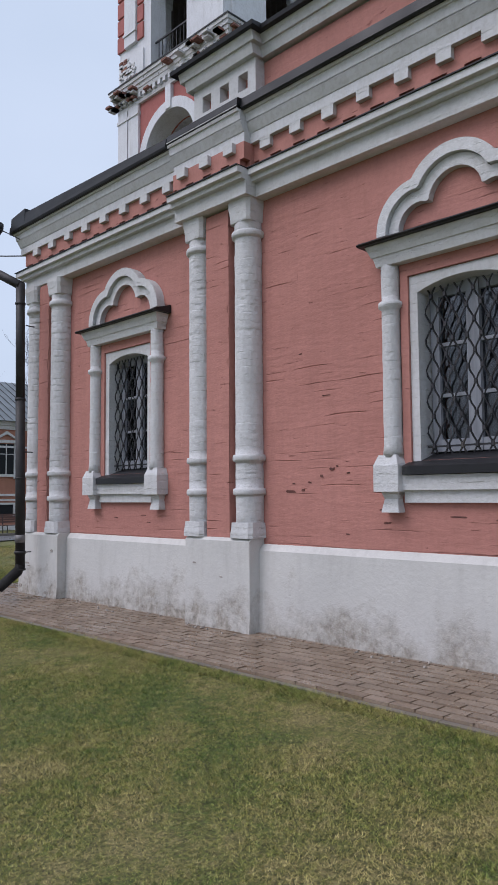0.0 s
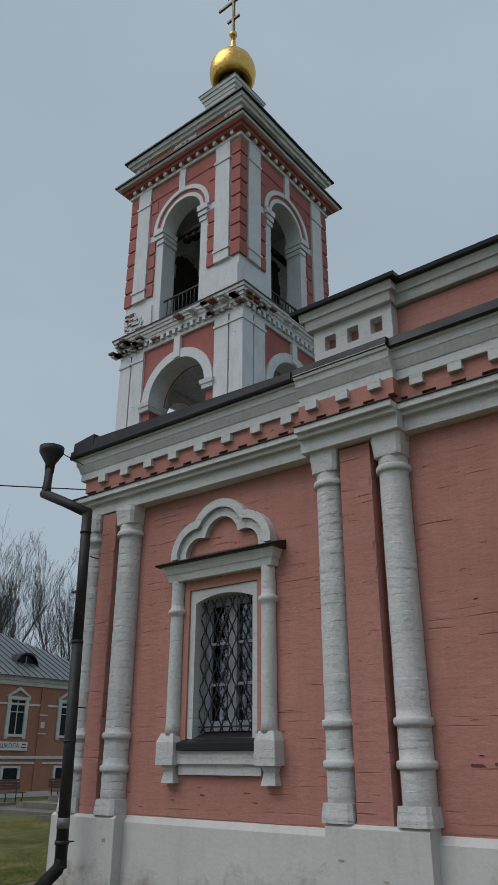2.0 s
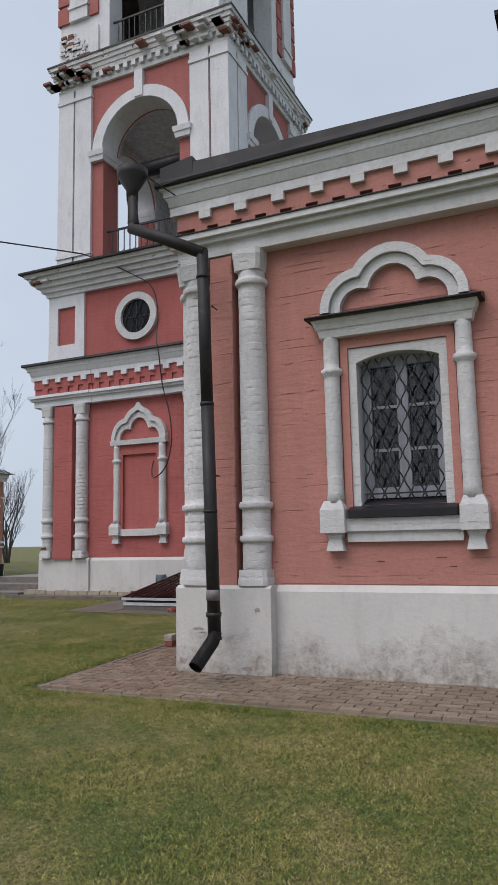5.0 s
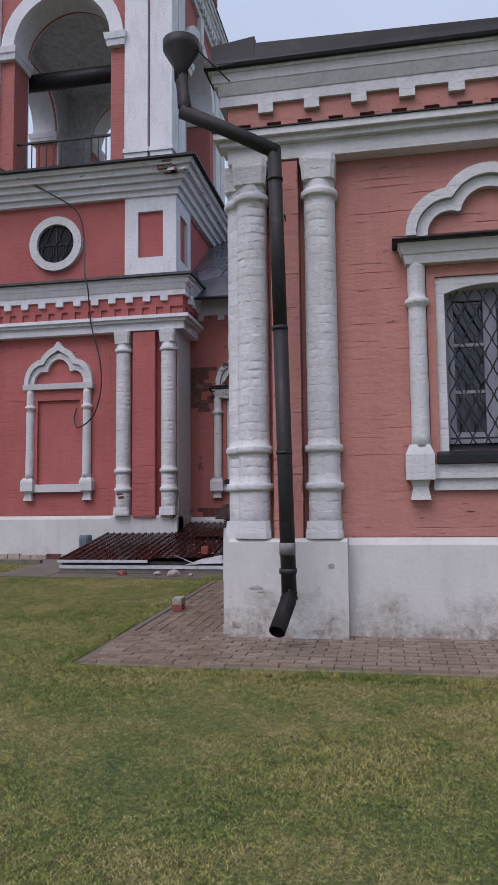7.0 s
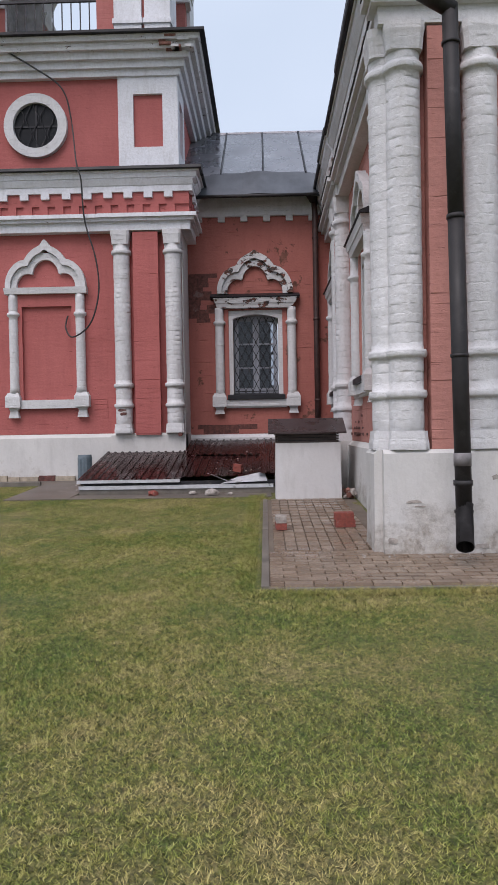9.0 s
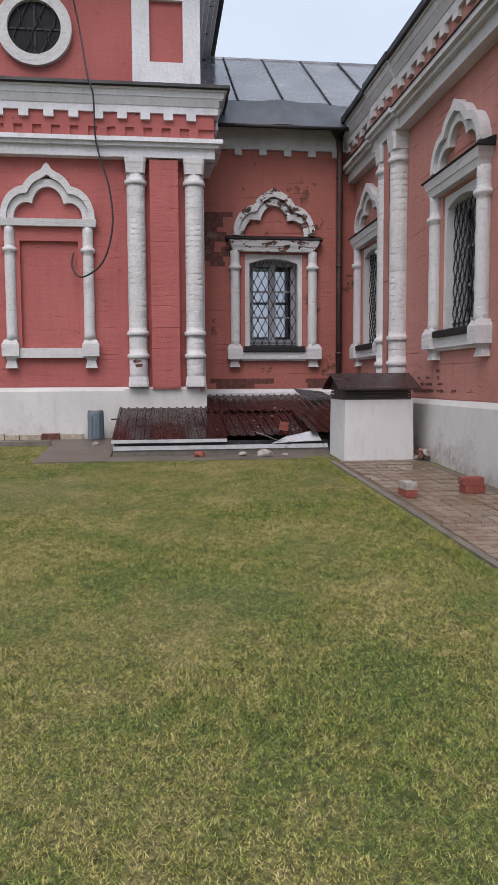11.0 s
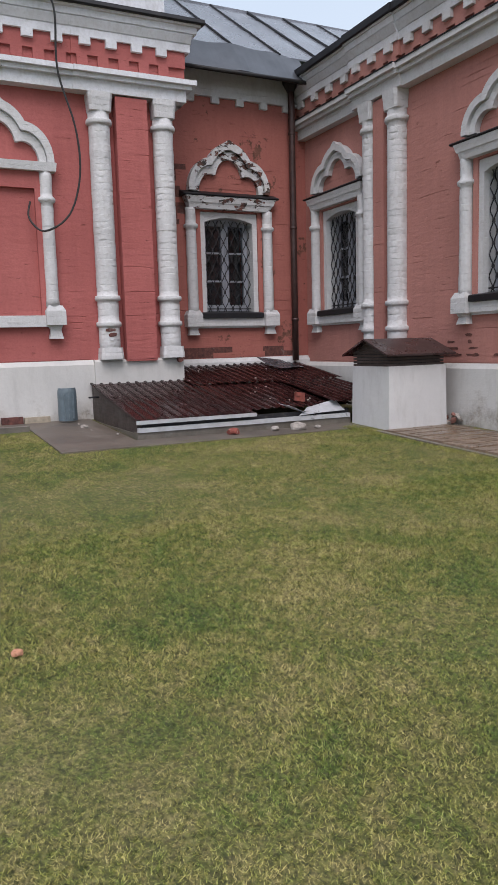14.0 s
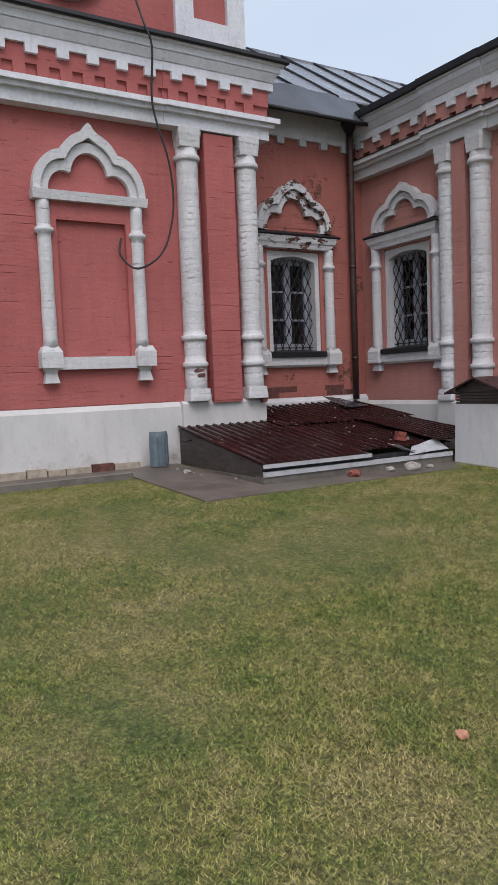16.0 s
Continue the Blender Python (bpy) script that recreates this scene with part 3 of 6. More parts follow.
def chip(u, v, w, h, front, back):
    """A broken patch with a ragged outline, as a low block."""
    bm = bmesh.new()
    n = 9
    turn = [2 * math.pi * k / n + rng.uniform(-0.15, 0.15) for k in range(n)]
    ring = []
    for a in turn:
        q = rng.uniform(0.55, 0.95) / max(abs(math.cos(a)), abs(math.sin(a)))
        ring.append(bm.verts.new((u + w / 2 * math.cos(a) * q, -front - 0.001 * q, v + h / 2 * math.sin(a) * q)))
    rear = [bm.verts.new((p.co.x, -back, p.co.z)) for p in ring]
    bm.faces.new(ring)
    for k in range(n):
        bm.faces.new((ring[k], rear[k], rear[(k + 1) % n], ring[(k + 1) % n]))
    return bm


spots = thing("bare_brick_patches", FD, "bare brick where the whitewash has fallen off", "brick", kind="structure")
for u, v, w, h in ((-12.93, 1.33, 0.15, 0.05), (-12.91, 1.27, 0.12, 0.05), (-12.96, 1.02, 0.18, 0.05), (-12.88, 1.08, 0.12, 0.05), (-16.52, 1.15, 0.16, 0.06), (-16.47, 1.05, 0.16, 0.06), (-15.63, 1.08, 0.14, 0.05), (-12.0, 0.92, 0.09, 0.06)):
    part("brick", chip(u, v + h / 2, w, h * 1.2, 0.197, 0.12), BRICK_OLD, spots)

chips = thing("chipped_paint", FA, "small chips of bare brick where the salmon paint has broken off", "brick", kind="structure")
for u, v, w, h in ((-4.74, 1.335, 0.16, 0.055), (-4.585, 1.345, 0.055, 0.05), (-4.70, 1.405, 0.05, 0.022), (-4.50, 1.415, 0.05, 0.03), (-4.36, 1.47, 0.04, 0.05), (-4.24, 1.53, 0.07, 0.05), (-4.18, 1.555, 0.03, 0.04),
                   (-4.06, 1.49, 0.05, 0.03), (-3.70, 1.17, 0.09, 0.035), (-3.66, 1.06, 0.11, 0.04), (-4.07, 0.955, 0.06, 0.025), (-4.60, 2.62, 0.05, 0.02), (-3.0, 1.12, 0.16, 0.03), (-2.6, 1.1, 0.2, 0.025),
                   (-7.05, 1.08, 0.13, 0.02), (-6.95, 1.0, 0.08, 0.02), (-7.6, 1.05, 0.10, 0.018), (-4.3, 2.20, 0.12, 0.012)):
    part("brick", chip(u, v, w, h * 0.6, 0.0105, 0.0), BRICK_OLD, chips)

for u, v, w, h in ((-9.43, 0.41, 0.17, 0.035), (-9.38, 0.375, 0.10, 0.02), (-8.78, 0.60, 0.07, 0.05), (-9.60, 0.10, 0.10, 0.06), (-5.9, 0.62, 0.08, 0.02), (-5.5, 0.5, 0.06, 0.02), (-8.9, 0.05, 0.15, 0.05)):
    part("brick", chip(u, v, w, h, 0.2085 if v > 0.15 else 0.216, 0.12), RUBBLE, chips)

worn = thing("chipped_paint", FB, "bare broken brick above the plinth of the side wall", "brick", kind="structure")
for k in range(34):
    u = -8.6 + rng.gauss(0, 0.42)
    v = 0.93 + 0.078 * min(5, int(rng.expovariate(0.9)))
    part("brick", chip(u, v, rng.uniform(0.05, 0.2), rng.uniform(0.02, 0.055), 0.0105, 0.0), BRICK_OLD, worn)

# ---------------------------------------------------------------- entablature
LAYERS = ((4.24, 4.38, 0.13), (4.38, 4.43, 0.19), (4.43, 4.49, 0.24))
UPPER = ((4.76, 4.86, 0.20, 0.0), (4.86, 4.945, 0.22, 0.05), (4.945, 4.965, 0.29, 0.0), (4.965, 5.04, 0.32, 0.015), (5.04, 5.09, 0.39, 0.02))


def entablature(name, frame_m, runs, red, label, corner0=False, corner1=False, tooth=0.395, dent=0.29, lift=0.0, white=None, rise=0.0, deep=1.0, recess=0.06, flashed=True):
    """runs: (u0, u1, extra projection) end to end. At a corner each layer runs on by its own projection."""
    ob = thing(name, frame_m, label, "cornice", kind="structure")
    white = white or WHITE
    lower, upper, redb, edge, ledge = (bmesh.new() for _ in range(5))
    n = len(runs)
    for i, (u0, u1, e) in enumerate(runs):
        def span(p):
            return (u0 - (p if corner0 and i == 0 else 0), u1 + (p if corner1 and i == n - 1 else 0))
        for v0, v1, p in LAYERS:
            a, b = span(p + e)
            box(lower, a, b, -p - e, 0.05, v0 + lift, v1 + lift)
        for v0, v1, p, lean in UPPER:
            p = 0.2 + (p - 0.2) * deep
            a, b = span(p + e * 0.6)
            taper(upper, a, b, -p - e * 0.6, 0.05, v0 + lift + rise, v1 + lift + rise, 0.0, -lean)
        a, b = span(0.12 + e)
        box(redb, a, b, -recess - e, 0.05, 4.503 + lift, 4.59 + lift + rise * 0.7)
        box(redb, a, b, -0.15 - e, 0.05, 4.59 + lift + rise * 0.7, 4.76 + lift + rise)
        u, k = u0 + dent * 0.4, 0
        m = max(1, round((u1 - u0) / dent))
        for k in range(m):
            c = u0 + (k + 0.5) * (u1 - u0) / m
            w = dent * 0.26
            box(redb, c - w, c + w, -0.15 - e, -recess - e, 4.503 + lift, 4.59 + lift + rise * 0.7)
        e2, top = e * 0.35, lift + rise
        out, tall = 0.2 + 0.28 * deep, 5.17
        a, b = span(out + e2)
        prism(edge, [(0.05, 5.092 + top), (-out - e2, 5.06 + top), (-out - 0.012 - e2, 5.075 + top), (-out - e2, tall - 0.6 * rise + top), (0.05, tall + 0.08 + top)], a, b)
        a, b = span(0.25 + e)
        box(ledge, a, b, -0.255 - e, 0.0, 4.492 + lift, 4.502 + lift)
    part("architrave", lower, white, ob, bevel=0.008)
    part("frieze", redb, red, ob, "red brick dentil frieze", bevel=0.004)
    part("corona", upper, CREAM if white is WHITE else white, ob, "weathered white stepped cornice", bevel=0.008)
    part("roof_edge", edge, ROOF_DARK, ob, "dark sheet metal roof edge")
    if flashed:
        part("ledge_flashing", ledge, ROOF_DARK, ob, "thin dark flashing on the ledge")
    for u0, u1, e in runs:
        m = max(1, round((u1 - u0) / tooth))
        for k in range(m):
            c = u0 + (k + 0.5) * (u1 - u0) / m
            part("dentil", boxes((c - 0.068, c + 0.068, -0.20 - e, -0.10 - e, 4.665 + lift + rise + rng.uniform(-0.006, 0.006), 4.765 + lift + rise)), white, ob)
    return ob


entablature("cornice_west", FA, [(-9.5, -6.15, 0.03), (-6.15, -5.05, 0.14), (-5.05, 3.5, 0.0)], RED_A, "stepped white cornice over a red dentil frieze", corner0=True, deep=0.45)
entablature("cornice_north", FB, [(-12.0, -10.42, 0.0), (-10.42, -9.36, 0.06), (-9.36, -5.2, 0.02)], RED_A, "white cornice of the side wall with red dentils", tooth=0.36, deep=0.45)
entablature("cornice_tower_base", FD, [(-16.68, -15.3, 0.045), (-15.3, -13.25, 0.03), (-13.25, -YS, 0.045)], RED_D, "white cornice over a deep red dentil frieze", corner0=True, corner1=True, tooth=0.33, dent=0.26, lift=0.02, white=WHITE_T, rise=0.08, deep=0.6, recess=0.115, flashed=False)
entablature("cornice_tower_side", FS, [(11.15, 12.0, 0.045)], RED_D, "short return of the tower base cornice", tooth=0.3, dent=0.25, lift=0.02, white=WHITE_T, rise=0.08, deep=0.6, recess=0.115, flashed=False)

# the roof sheet is turned up towards the church's corner
for owner, frame_m, u_corner, u_end in (("cornice_west", FA, -YB - 0.36, -6.2), ("cornice_north", FB, -XA + 0.36, -7.6)):
    bm = bmesh.new()
    ends = []
    for u, high in ((u_corner, 5.265), (u_end, 5.175)):
        ends.append([bm.verts.new((u, d, v)) for d, v in ((0.04, 5.10), (-0.352, 5.065), (-0.362, 5.09), (-0.352, high), (0.04, high + 0.05))])
    for k in range(5):
        bm.faces.new((ends[0][k], ends[0][(k + 1) % 5], ends[1][(k + 1) % 5], ends[1][k]))
    bm.faces.new(ends[0])
    bm.faces.new(ends[1][::-1])
    part("roof_corner", bm, ROOF_DARK, bpy.data.objects[owner], "turned-up dark metal roof corner")

# plain white frieze of the recess, with small teeth
cr = thing("cornice_recess", FC, "plain white frieze with small square teeth", "cornice", kind="structure")
part("frieze", boxes((-YS, -YB - 0.06, -0.06, 0.05, 4.72, 5.12)), WHITE, cr)
for k in range(6):
    c = -11.72 + k * 0.395
    part("dentil", boxes((c - 0.06, c + 0.06, -0.06, -0.003, 4.63, 4.72)), WHITE, cr)


# attic above the west wall
att = thing("attic_west", FA, "white attic parapet with square openings and a dark coping", "parapet", kind="structure")
part("panel_wall", boxes((-5.15, 3.5, 0.08, 0.5, 5.1, 5.74)), RED_A, att, "salmon attic wall")
bm = bmesh.new()
slab(bm, -6.08, -5.12, 5.1, 5.76, 0.45, [(-5.94 + 0.283 * k, -5.80 + 0.283 * k, 5.47, 5.65) for k in range(3)])
ob = part("parapet", bm, WHITE, att, bevel=0.006)
ob.matrix_basis = pose(0, -0.05, 0)
part("opening_back", boxes((-6.0, -5.2, 0.06, 0.1, 5.44, 5.68)), RED_A, att, "salmon painted backs of the square openings")
bm = bmesh.new()
for v0, v1, p in ((5.76, 5.86, 0.06), (5.86, 5.95, 0.11)):
    taper(bm, -6.08 - p, -5.15 + p, -0.05 - p, 0.5, v0, v1, 0, -0.03)
    taper(bm, -5.15 + p, 3.5, 0.08 - p, 0.5, v0, v1, 0, -0.03)
part("coping", bm, WHITE, att, bevel=0.006)
bm = bmesh.new()
prism(bm, [(0.5, 5.95), (-0.24, 5.95), (-0.25, 5.99), (0.5, 6.07)], -6.27, -4.97)
prism(bm, [(0.5, 5.95), (-0.12, 5.95), (-0.13, 5.99), (0.5, 6.07)], -4.97, 3.5)
part("roof_edge", bm, ROOF_DARK, att, "dark metal coping")

# low roof over the hall and the seamed roof behind the recess
bm = bmesh.new()
box(bm, XA + 0.05, XC + 0.02, -3.6, YB - 0.05, 5.02, 5.08)
prism_pts = [(XA - 0.1, YB + 0.1, 5.2), (XA - 0.1, -3.6, 5.2), (8.6, -3.6, 5.75), (8.6, 6.4, 5.75), (XC + 0.1, YB + 0.1, 5.2), (XC + 0.1, -3.6, 5.2)]
pv = [bm.verts.new(p) for p in prism_pts]
for f in ((0, 1, 2, 3), (3, 2, 5, 4), (0, 3, 4)):
    bm.faces.new([pv[i] for i in f])
tagged(new("roof_hall", mesh_of(bm, ROOF_DARK)), "low dark sheet metal roof", "roof", kind="structure")

roof_c = thing("roof_recess", pose(0, 0, 0), "wet grey seamed metal roof behind the recess", "roof", kind="structure")
X0, Z0, X1, Z1 = 11.95, 5.44, 14.5, 7.16
for k in range(9):
    y0, y1 = 5.4 + k * 0.74, 5.4 + (k + 1) * 0.74
    bm = bmesh.new()
    sag = rng.uniform(-0.012, 0.012)
    ps = [bm.verts.new(p) for p in ((X0, y0 + 0.004, Z0), (X0, y1 - 0.004, Z0 + sag), (X1, y1 - 0.004, Z1), (X1, y0 + 0.004, Z1 + sag), (X0, y0 + 0.004, Z0 - 0.03), (X0, y1 - 0.004, Z0 - 0.03), (X1, y1 - 0.004, Z1 - 0.03), (X1, y0 + 0.004, Z1 - 0.03))]
    for f in ((0, 1, 2, 3), (7, 6, 5, 4), (0, 4, 5, 1), (1, 5, 6, 2), (2, 6, 7, 3), (3, 7, 4, 0)):
        bm.faces.new([ps[i] for i in f])
    part("roof_sheet", bm, ROOF_ZINC, roof_c)
    bm = bmesh.new()
    tube(bm, ((X0, y1, Z0 + 0.015), (X1, y1, Z1 + 0.015)), 0.018, 4)
    part("standing_seam", bm, ROOF_DARK, roof_c)
bm = bmesh.new()
prism(bm, [(X1 - 0.02, Z1 - 0.05), (X1, Z1 + 0.03), (17.6, 5.3), (17.6, 5.2)], 5.4, 12.06)
for v in bm.verts:
    v.co = Vector((v.co.y, v.co.x, v.co.z))
part("back_slope", bm, ROOF_ZINC, roof_c)
bm = bmesh.new()
pts = []
n = 24
for i in range(n + 1):
    y = YB + 0.12 + (YS - 0.1 - YB) * i / n
    s = 0.02 * math.sin(y * 3.1) + 0.012 * math.sin(y * 9.0)
    pts.append([bm.verts.new(p) for p in ((11.55, y, 4.97 + s * 0.6), (11.62, y, 4.95 + s * 0.6), (12.02, y, 5.44 + s), (11.97, y, 5.475 + s))])
for a, b in zip(pts, pts[1:]):
    for i in range(4):
        bm.faces.new((a[i], a[(i + 1) % 4], b[(i + 1) % 4], b[i]))
bm.faces.new(pts[0])
bm.faces.new(pts[-1][::-1])
part("eave_skirt", bm, SKIRT, roof_c, "sagging grey sheet along the eave")


# ---------------------------------------------------------------- windows
def lobed(theta, circles, tip=0.0):
    """Distance from the foot's middle to the lobed outline in the direction theta."""
    c, s = math.cos(theta), math.sin(theta)
    best = 0.0
    for cx, cz, r in circles:
        b = cx * c + cz * s
        q = b * b - (cx * cx + cz * cz - r * r)
        if q > 0:
            best = max(best, b + math.sqrt(q))
    return best * (1 + tip * math.exp(-((theta - math.pi / 2) / 0.10) ** 2))


def pediment(bm, v0, wide, high, tip):
    """A three-lobed arch in two steps."""
    k, q = wide / 0.71, high / 0.60
    n = 56
    steps = ((0.385, 0.43, 0.295, 0.335, 0.12, tip), (0.29, 0.33, 0.195, 0.235, 0.075, 0.0))
    for ro, rco, ri, rci, d, tp in steps:
        co = ((-0.325, 0.02, ro), (0.325, 0.02, ro), (0, 0.17, rco))
        ci = ((-0.325, 0.02, ri), (0.325, 0.02, ri), (0, 0.17, rci))
        rows = []
        for i in range(n + 1):
            th = math.pi * (1 - i / n)
            a, b = lobed(th, co, tp), lobed(th, ci, tp * 0.5)
            c, s = math.cos(th), max(0.0, math.sin(th))
            rows.append([bm.verts.new((k * rr * c, dd, v0 + q * rr * s)) for rr, dd in ((b, -d), (a, -d), (a, 0.01), (b, 0.01))])
        for x, y in zip(rows, rows[1:]):
            for j in range(4):
                bm.faces.new((x[j], x[(j + 1) % 4], y[(j + 1) % 4], y[j]))
        bm.faces.new(rows[0])
        bm.faces.new(rows[-1][::-1])


def small_column(parent, u, v0, v1, ring, material, r=0.08):
    bm = bmesh.new()
    pts = [(r * 1.12, v0), (r * 1.0, v0 + 0.1)]
    z = v0 + 0.2
    while z < v1 - 0.05:
        if abs(z - ring) > 0.06:
            pts.append((r * (1 - 0.05 * (z - v0) / (v1 - v0)) + rng.uniform(-0.002, 0.002), z))
        z += 0.09
    pts += [(r * 0.95, ring - 0.04), (r * 1.3, ring - 0.02), (r * 1.34, ring), (r * 1.3, ring + 0.02), (r * 0.95, ring + 0.04), (r * 0.95, v1)]
    pts.sort(key=lambda p: p[1])
    lathe(bm, pts, u, -0.05, 14, 0.01)
    part("colonnette", bm, material, parent)


def bracket(parent, u, v0, white, drop=0.17, top=0.30):
    bm = bmesh.new()
    taper(bm, u - 0.085, u + 0.085, -0.10, 0.02, v0 - drop, v0 - drop * 0.35, 0.022, 0.02)
    taper(bm, u - 0.063, u + 0.063, -0.08, 0.02, v0 - drop * 0.35, v0, -0.02, -0.02)
    box(bm, u - 0.12, u + 0.12, -0.155, 0.02, v0, v0 + top * 0.72)
    taper(bm, u - 0.12, u + 0.12, -0.155, 0.02, v0 + top * 0.72, v0 + top, 0.035, 0.03)
    part("bracket", bm, white, parent, bevel=0.006)


def window_surround(ob, tip, white, red, clean, high=0.60, squat=False):
    """squat: the slightly lower and slimmer surrounds of the side wall and the recess."""
    top, wide, out = (3.29, 0.775, 0.19) if squat else (3.37, 0.83, 0.25)
    for s in (-1, 1):
        small_column(ob, s * 0.63, 1.60, top - 0.16, 2.87, WHITE_PEEL if white is WHITE_WORN else white)
        if squat:
            bracket(ob, s * 0.645, 1.41, clean, drop=0.125, top=0.24)
        else:
            bracket(ob, s * 0.645, 1.32, clean)
    bm = bmesh.new()
    taper(bm, -wide + 0.11, wide - 0.11, -0.12, 0.02, top - 0.17, top - 0.09, -0.02, -0.02)
    taper(bm, -wide + 0.08, wide - 0.08, -0.15, 0.02, top - 0.09, top, -0.035, -0.04 if not squat else -0.02)
    part("hood", bm, white, ob, bevel=0.005)
    bm = bmesh.new()
    prism(bm, [(0.02, top), (-out + 0.015, top + 0.002), (-out, top + 0.015), (-out + 0.015, top + 0.03), (0.02, top + 0.105)], -wide, wide)
    part("flashing", bm, ROOF_DARK, ob, "dark metal flashing")
    bm = bmesh.new()
    pediment(bm, top + 0.085, 0.71 if not squat else 0.66, high, tip)
    part("pediment", bm, white, ob, bevel=0.004)
    low = 1.415 if squat else 1.33
    part("sill", boxes((-0.53, 0.53, -0.09, 0.02, low, 1.45 if not squat else 1.53), (-0.53, 0.53, -0.055, 0.02, low - (0.03 if squat else 0.10), low)), clean, ob, bevel=0.006)
    # raised red frame round the opening
    field = top - 0.17
    part("frame_field", boxes((-0.545, -0.472, -0.035, 0.02, 1.46, 3.095), (0.472, 0.545, -0.035, 0.02, 1.46, 3.095), (-0.545, 0.545, -0.035, 0.02, 3.095, field)), red, ob, "raised red border", bevel=0.004)


def window(name, frame_m, u, tip, white, red, label, curtain=0.45):
    ob = thing(name, frame_m @ pose(u, 0, 0), label, "window", kind="structure")
    clean = WHITE
    squat = frame_m is not FA
    window_surround(ob, tip, white, red, clean, (0.70 if white is WHITE_WORN else 0.56) if squat else 0.60, squat)
    # white inner border, reveal and shallow arched head
    bm = bmesh.new()
    for s in (-1, 1):
        a, b = sorted((s * 0.395, s * 0.470))
        box(bm, a, b, -0.012, 0.30, V_SILL - 0.02, V_HEAD + 0.07)
    n = 10
    for i in range(n):
        x0, x1 = -0.395 + 0.79 * i / n, -0.395 + 0.79 * (i + 1) / n
        z0, z1 = (V_HEAD - 0.075 * ((x / 0.395) ** 2) for x in (x0, x1))
        vs = [bm.verts.new(p) for p in ((x0, -0.012, z0), (x1, -0.012, z1), (x1, 0.30, z1), (x0, 0.30, z0), (x0, -0.012, V_HEAD + 0.07), (x1, -0.012, V_HEAD + 0.07), (x1, 0.30, V_HEAD + 0.07), (x0, 0.30, V_HEAD + 0.07))]
        for f in ((0, 3, 2, 1), (4, 5, 6, 7), (0, 1, 5, 4), (1, 2, 6, 5), (2, 3, 7, 6), (3, 0, 4, 7)):
            bm.faces.new([vs[j] for j in f])
    part("reveal", bm, clean, ob)
    bm = bmesh.new()
    low = 1.535 if squat else 1.455
    prism(bm, [(0.34, 1.67), (0.30, 1.67), (-0.115, low + 0.075), (-0.13, low + 0.065), (-0.13, low), (0.0, low - 0.005), (0.34, 1.6)], -0.50, 0.50)
    part("sill_flashing", bm, ROOF_DARK, ob, "dark sloping metal sill")
    # wooden sash, two leaves with three panes each
    w, z0, z1, d = 0.385, 1.64, V_HEAD, 0.165
    sash = part("sash", boxes((-w, -w + 0.075, d, d + 0.07, z0, z1), (w - 0.075, w, d, d + 0.07, z0, z1), (-0.055, 0.055, d - 0.012, d + 0.07, z0, z1),
                              (-w + 0.075, -0.055, d, d + 0.07, z0, z0 + 0.10), (0.055, w - 0.075, d, d + 0.07, z0, z0 + 0.10),
                              (-w + 0.075, -0.055, d, d + 0.07, z1 - 0.10, z1), (0.055, w - 0.075, d, d + 0.07, z1 - 0.10, z1),
                              *[(a, b, d + 0.01, d + 0.06, z - 0.014, z + 0.014) for a, b in ((-w + 0.075, -0.055), (0.055, w - 0.075)) for z in (2.10, 2.52)]), WOOD, ob, "grey painted wooden sash", bevel=0.004)
    for a, b in ((-w + 0.075, -0.055), (0.055, w - 0.075)):
        for c, e in ((z0 + 0.1, 2.086), (2.114, 2.506), (2.534, z1 - 0.1)):
            bm = boxes((a, b, d + 0.033, d + 0.037, c, e))
            g = part("pane", bm, GLASS, sash, "old reflecting glass")
            g.visible_shadow = False
    # wrought grille of wavy bars that meet at studs
    grille = part("grille", boxes((-0.375, 0.375, 0.055, 0.065, 1.67, 1.685)), IRON, ob, "wrought iron lattice of wavy bars")
    p, L = 0.0626, 0.245
    for k in range(12):
        u0 = -0.344 + k * p
        pts = []
        for i in range(33):
            z = 1.62 + 1.36 * i / 32
            x = u0 + (p / 2 - 0.004) * math.sin(2 * math.pi * (z - 1.62) / L + (math.pi if k % 2 else 0)) 
            pts.append((max(-0.378, min(0.378, x)), 0.06, z))
        bm = bmesh.new()
        tube(bm, pts, 0.0078, 4)
        part("bar", bm, IRON, grille)
    bm = bmesh.new()
    for k in range(11):
        for j in range(6):
            z = 1.62 + L * (j + (0.25 if k % 2 == 0 else 0.75))
            if z < 2.95:
                x = -0.344 + (k + 0.5) * p
                taper(bm, x - 0.013, x + 0.013, 0.046, 0.074, z - 0.018, z + 0.018, 0.004, 0.004, 0.004)
    part("stud", bm, IRON, grille)
    if curtain:
        bm = bmesh.new()
        for a in (-0.36, 0.1):
            rows = [[bm.verts.new((a + 0.26 * i / 14, 0.42 + 0.02 * math.sin(i * 1.7), z)) for z in (1.6, 1.6 + 1.4 * curtain)] for i in range(15)]
            for x, y in zip(rows, rows[1:]):
                bm.faces.new((x[0], y[0], y[1], x[1]))
        bmesh.ops.solidify(bm, geom=bm.faces[:], thickness=0.004)
        part("curtain", bm, CURTAIN, ob, "dusty half curtain behind the glass")
    return ob


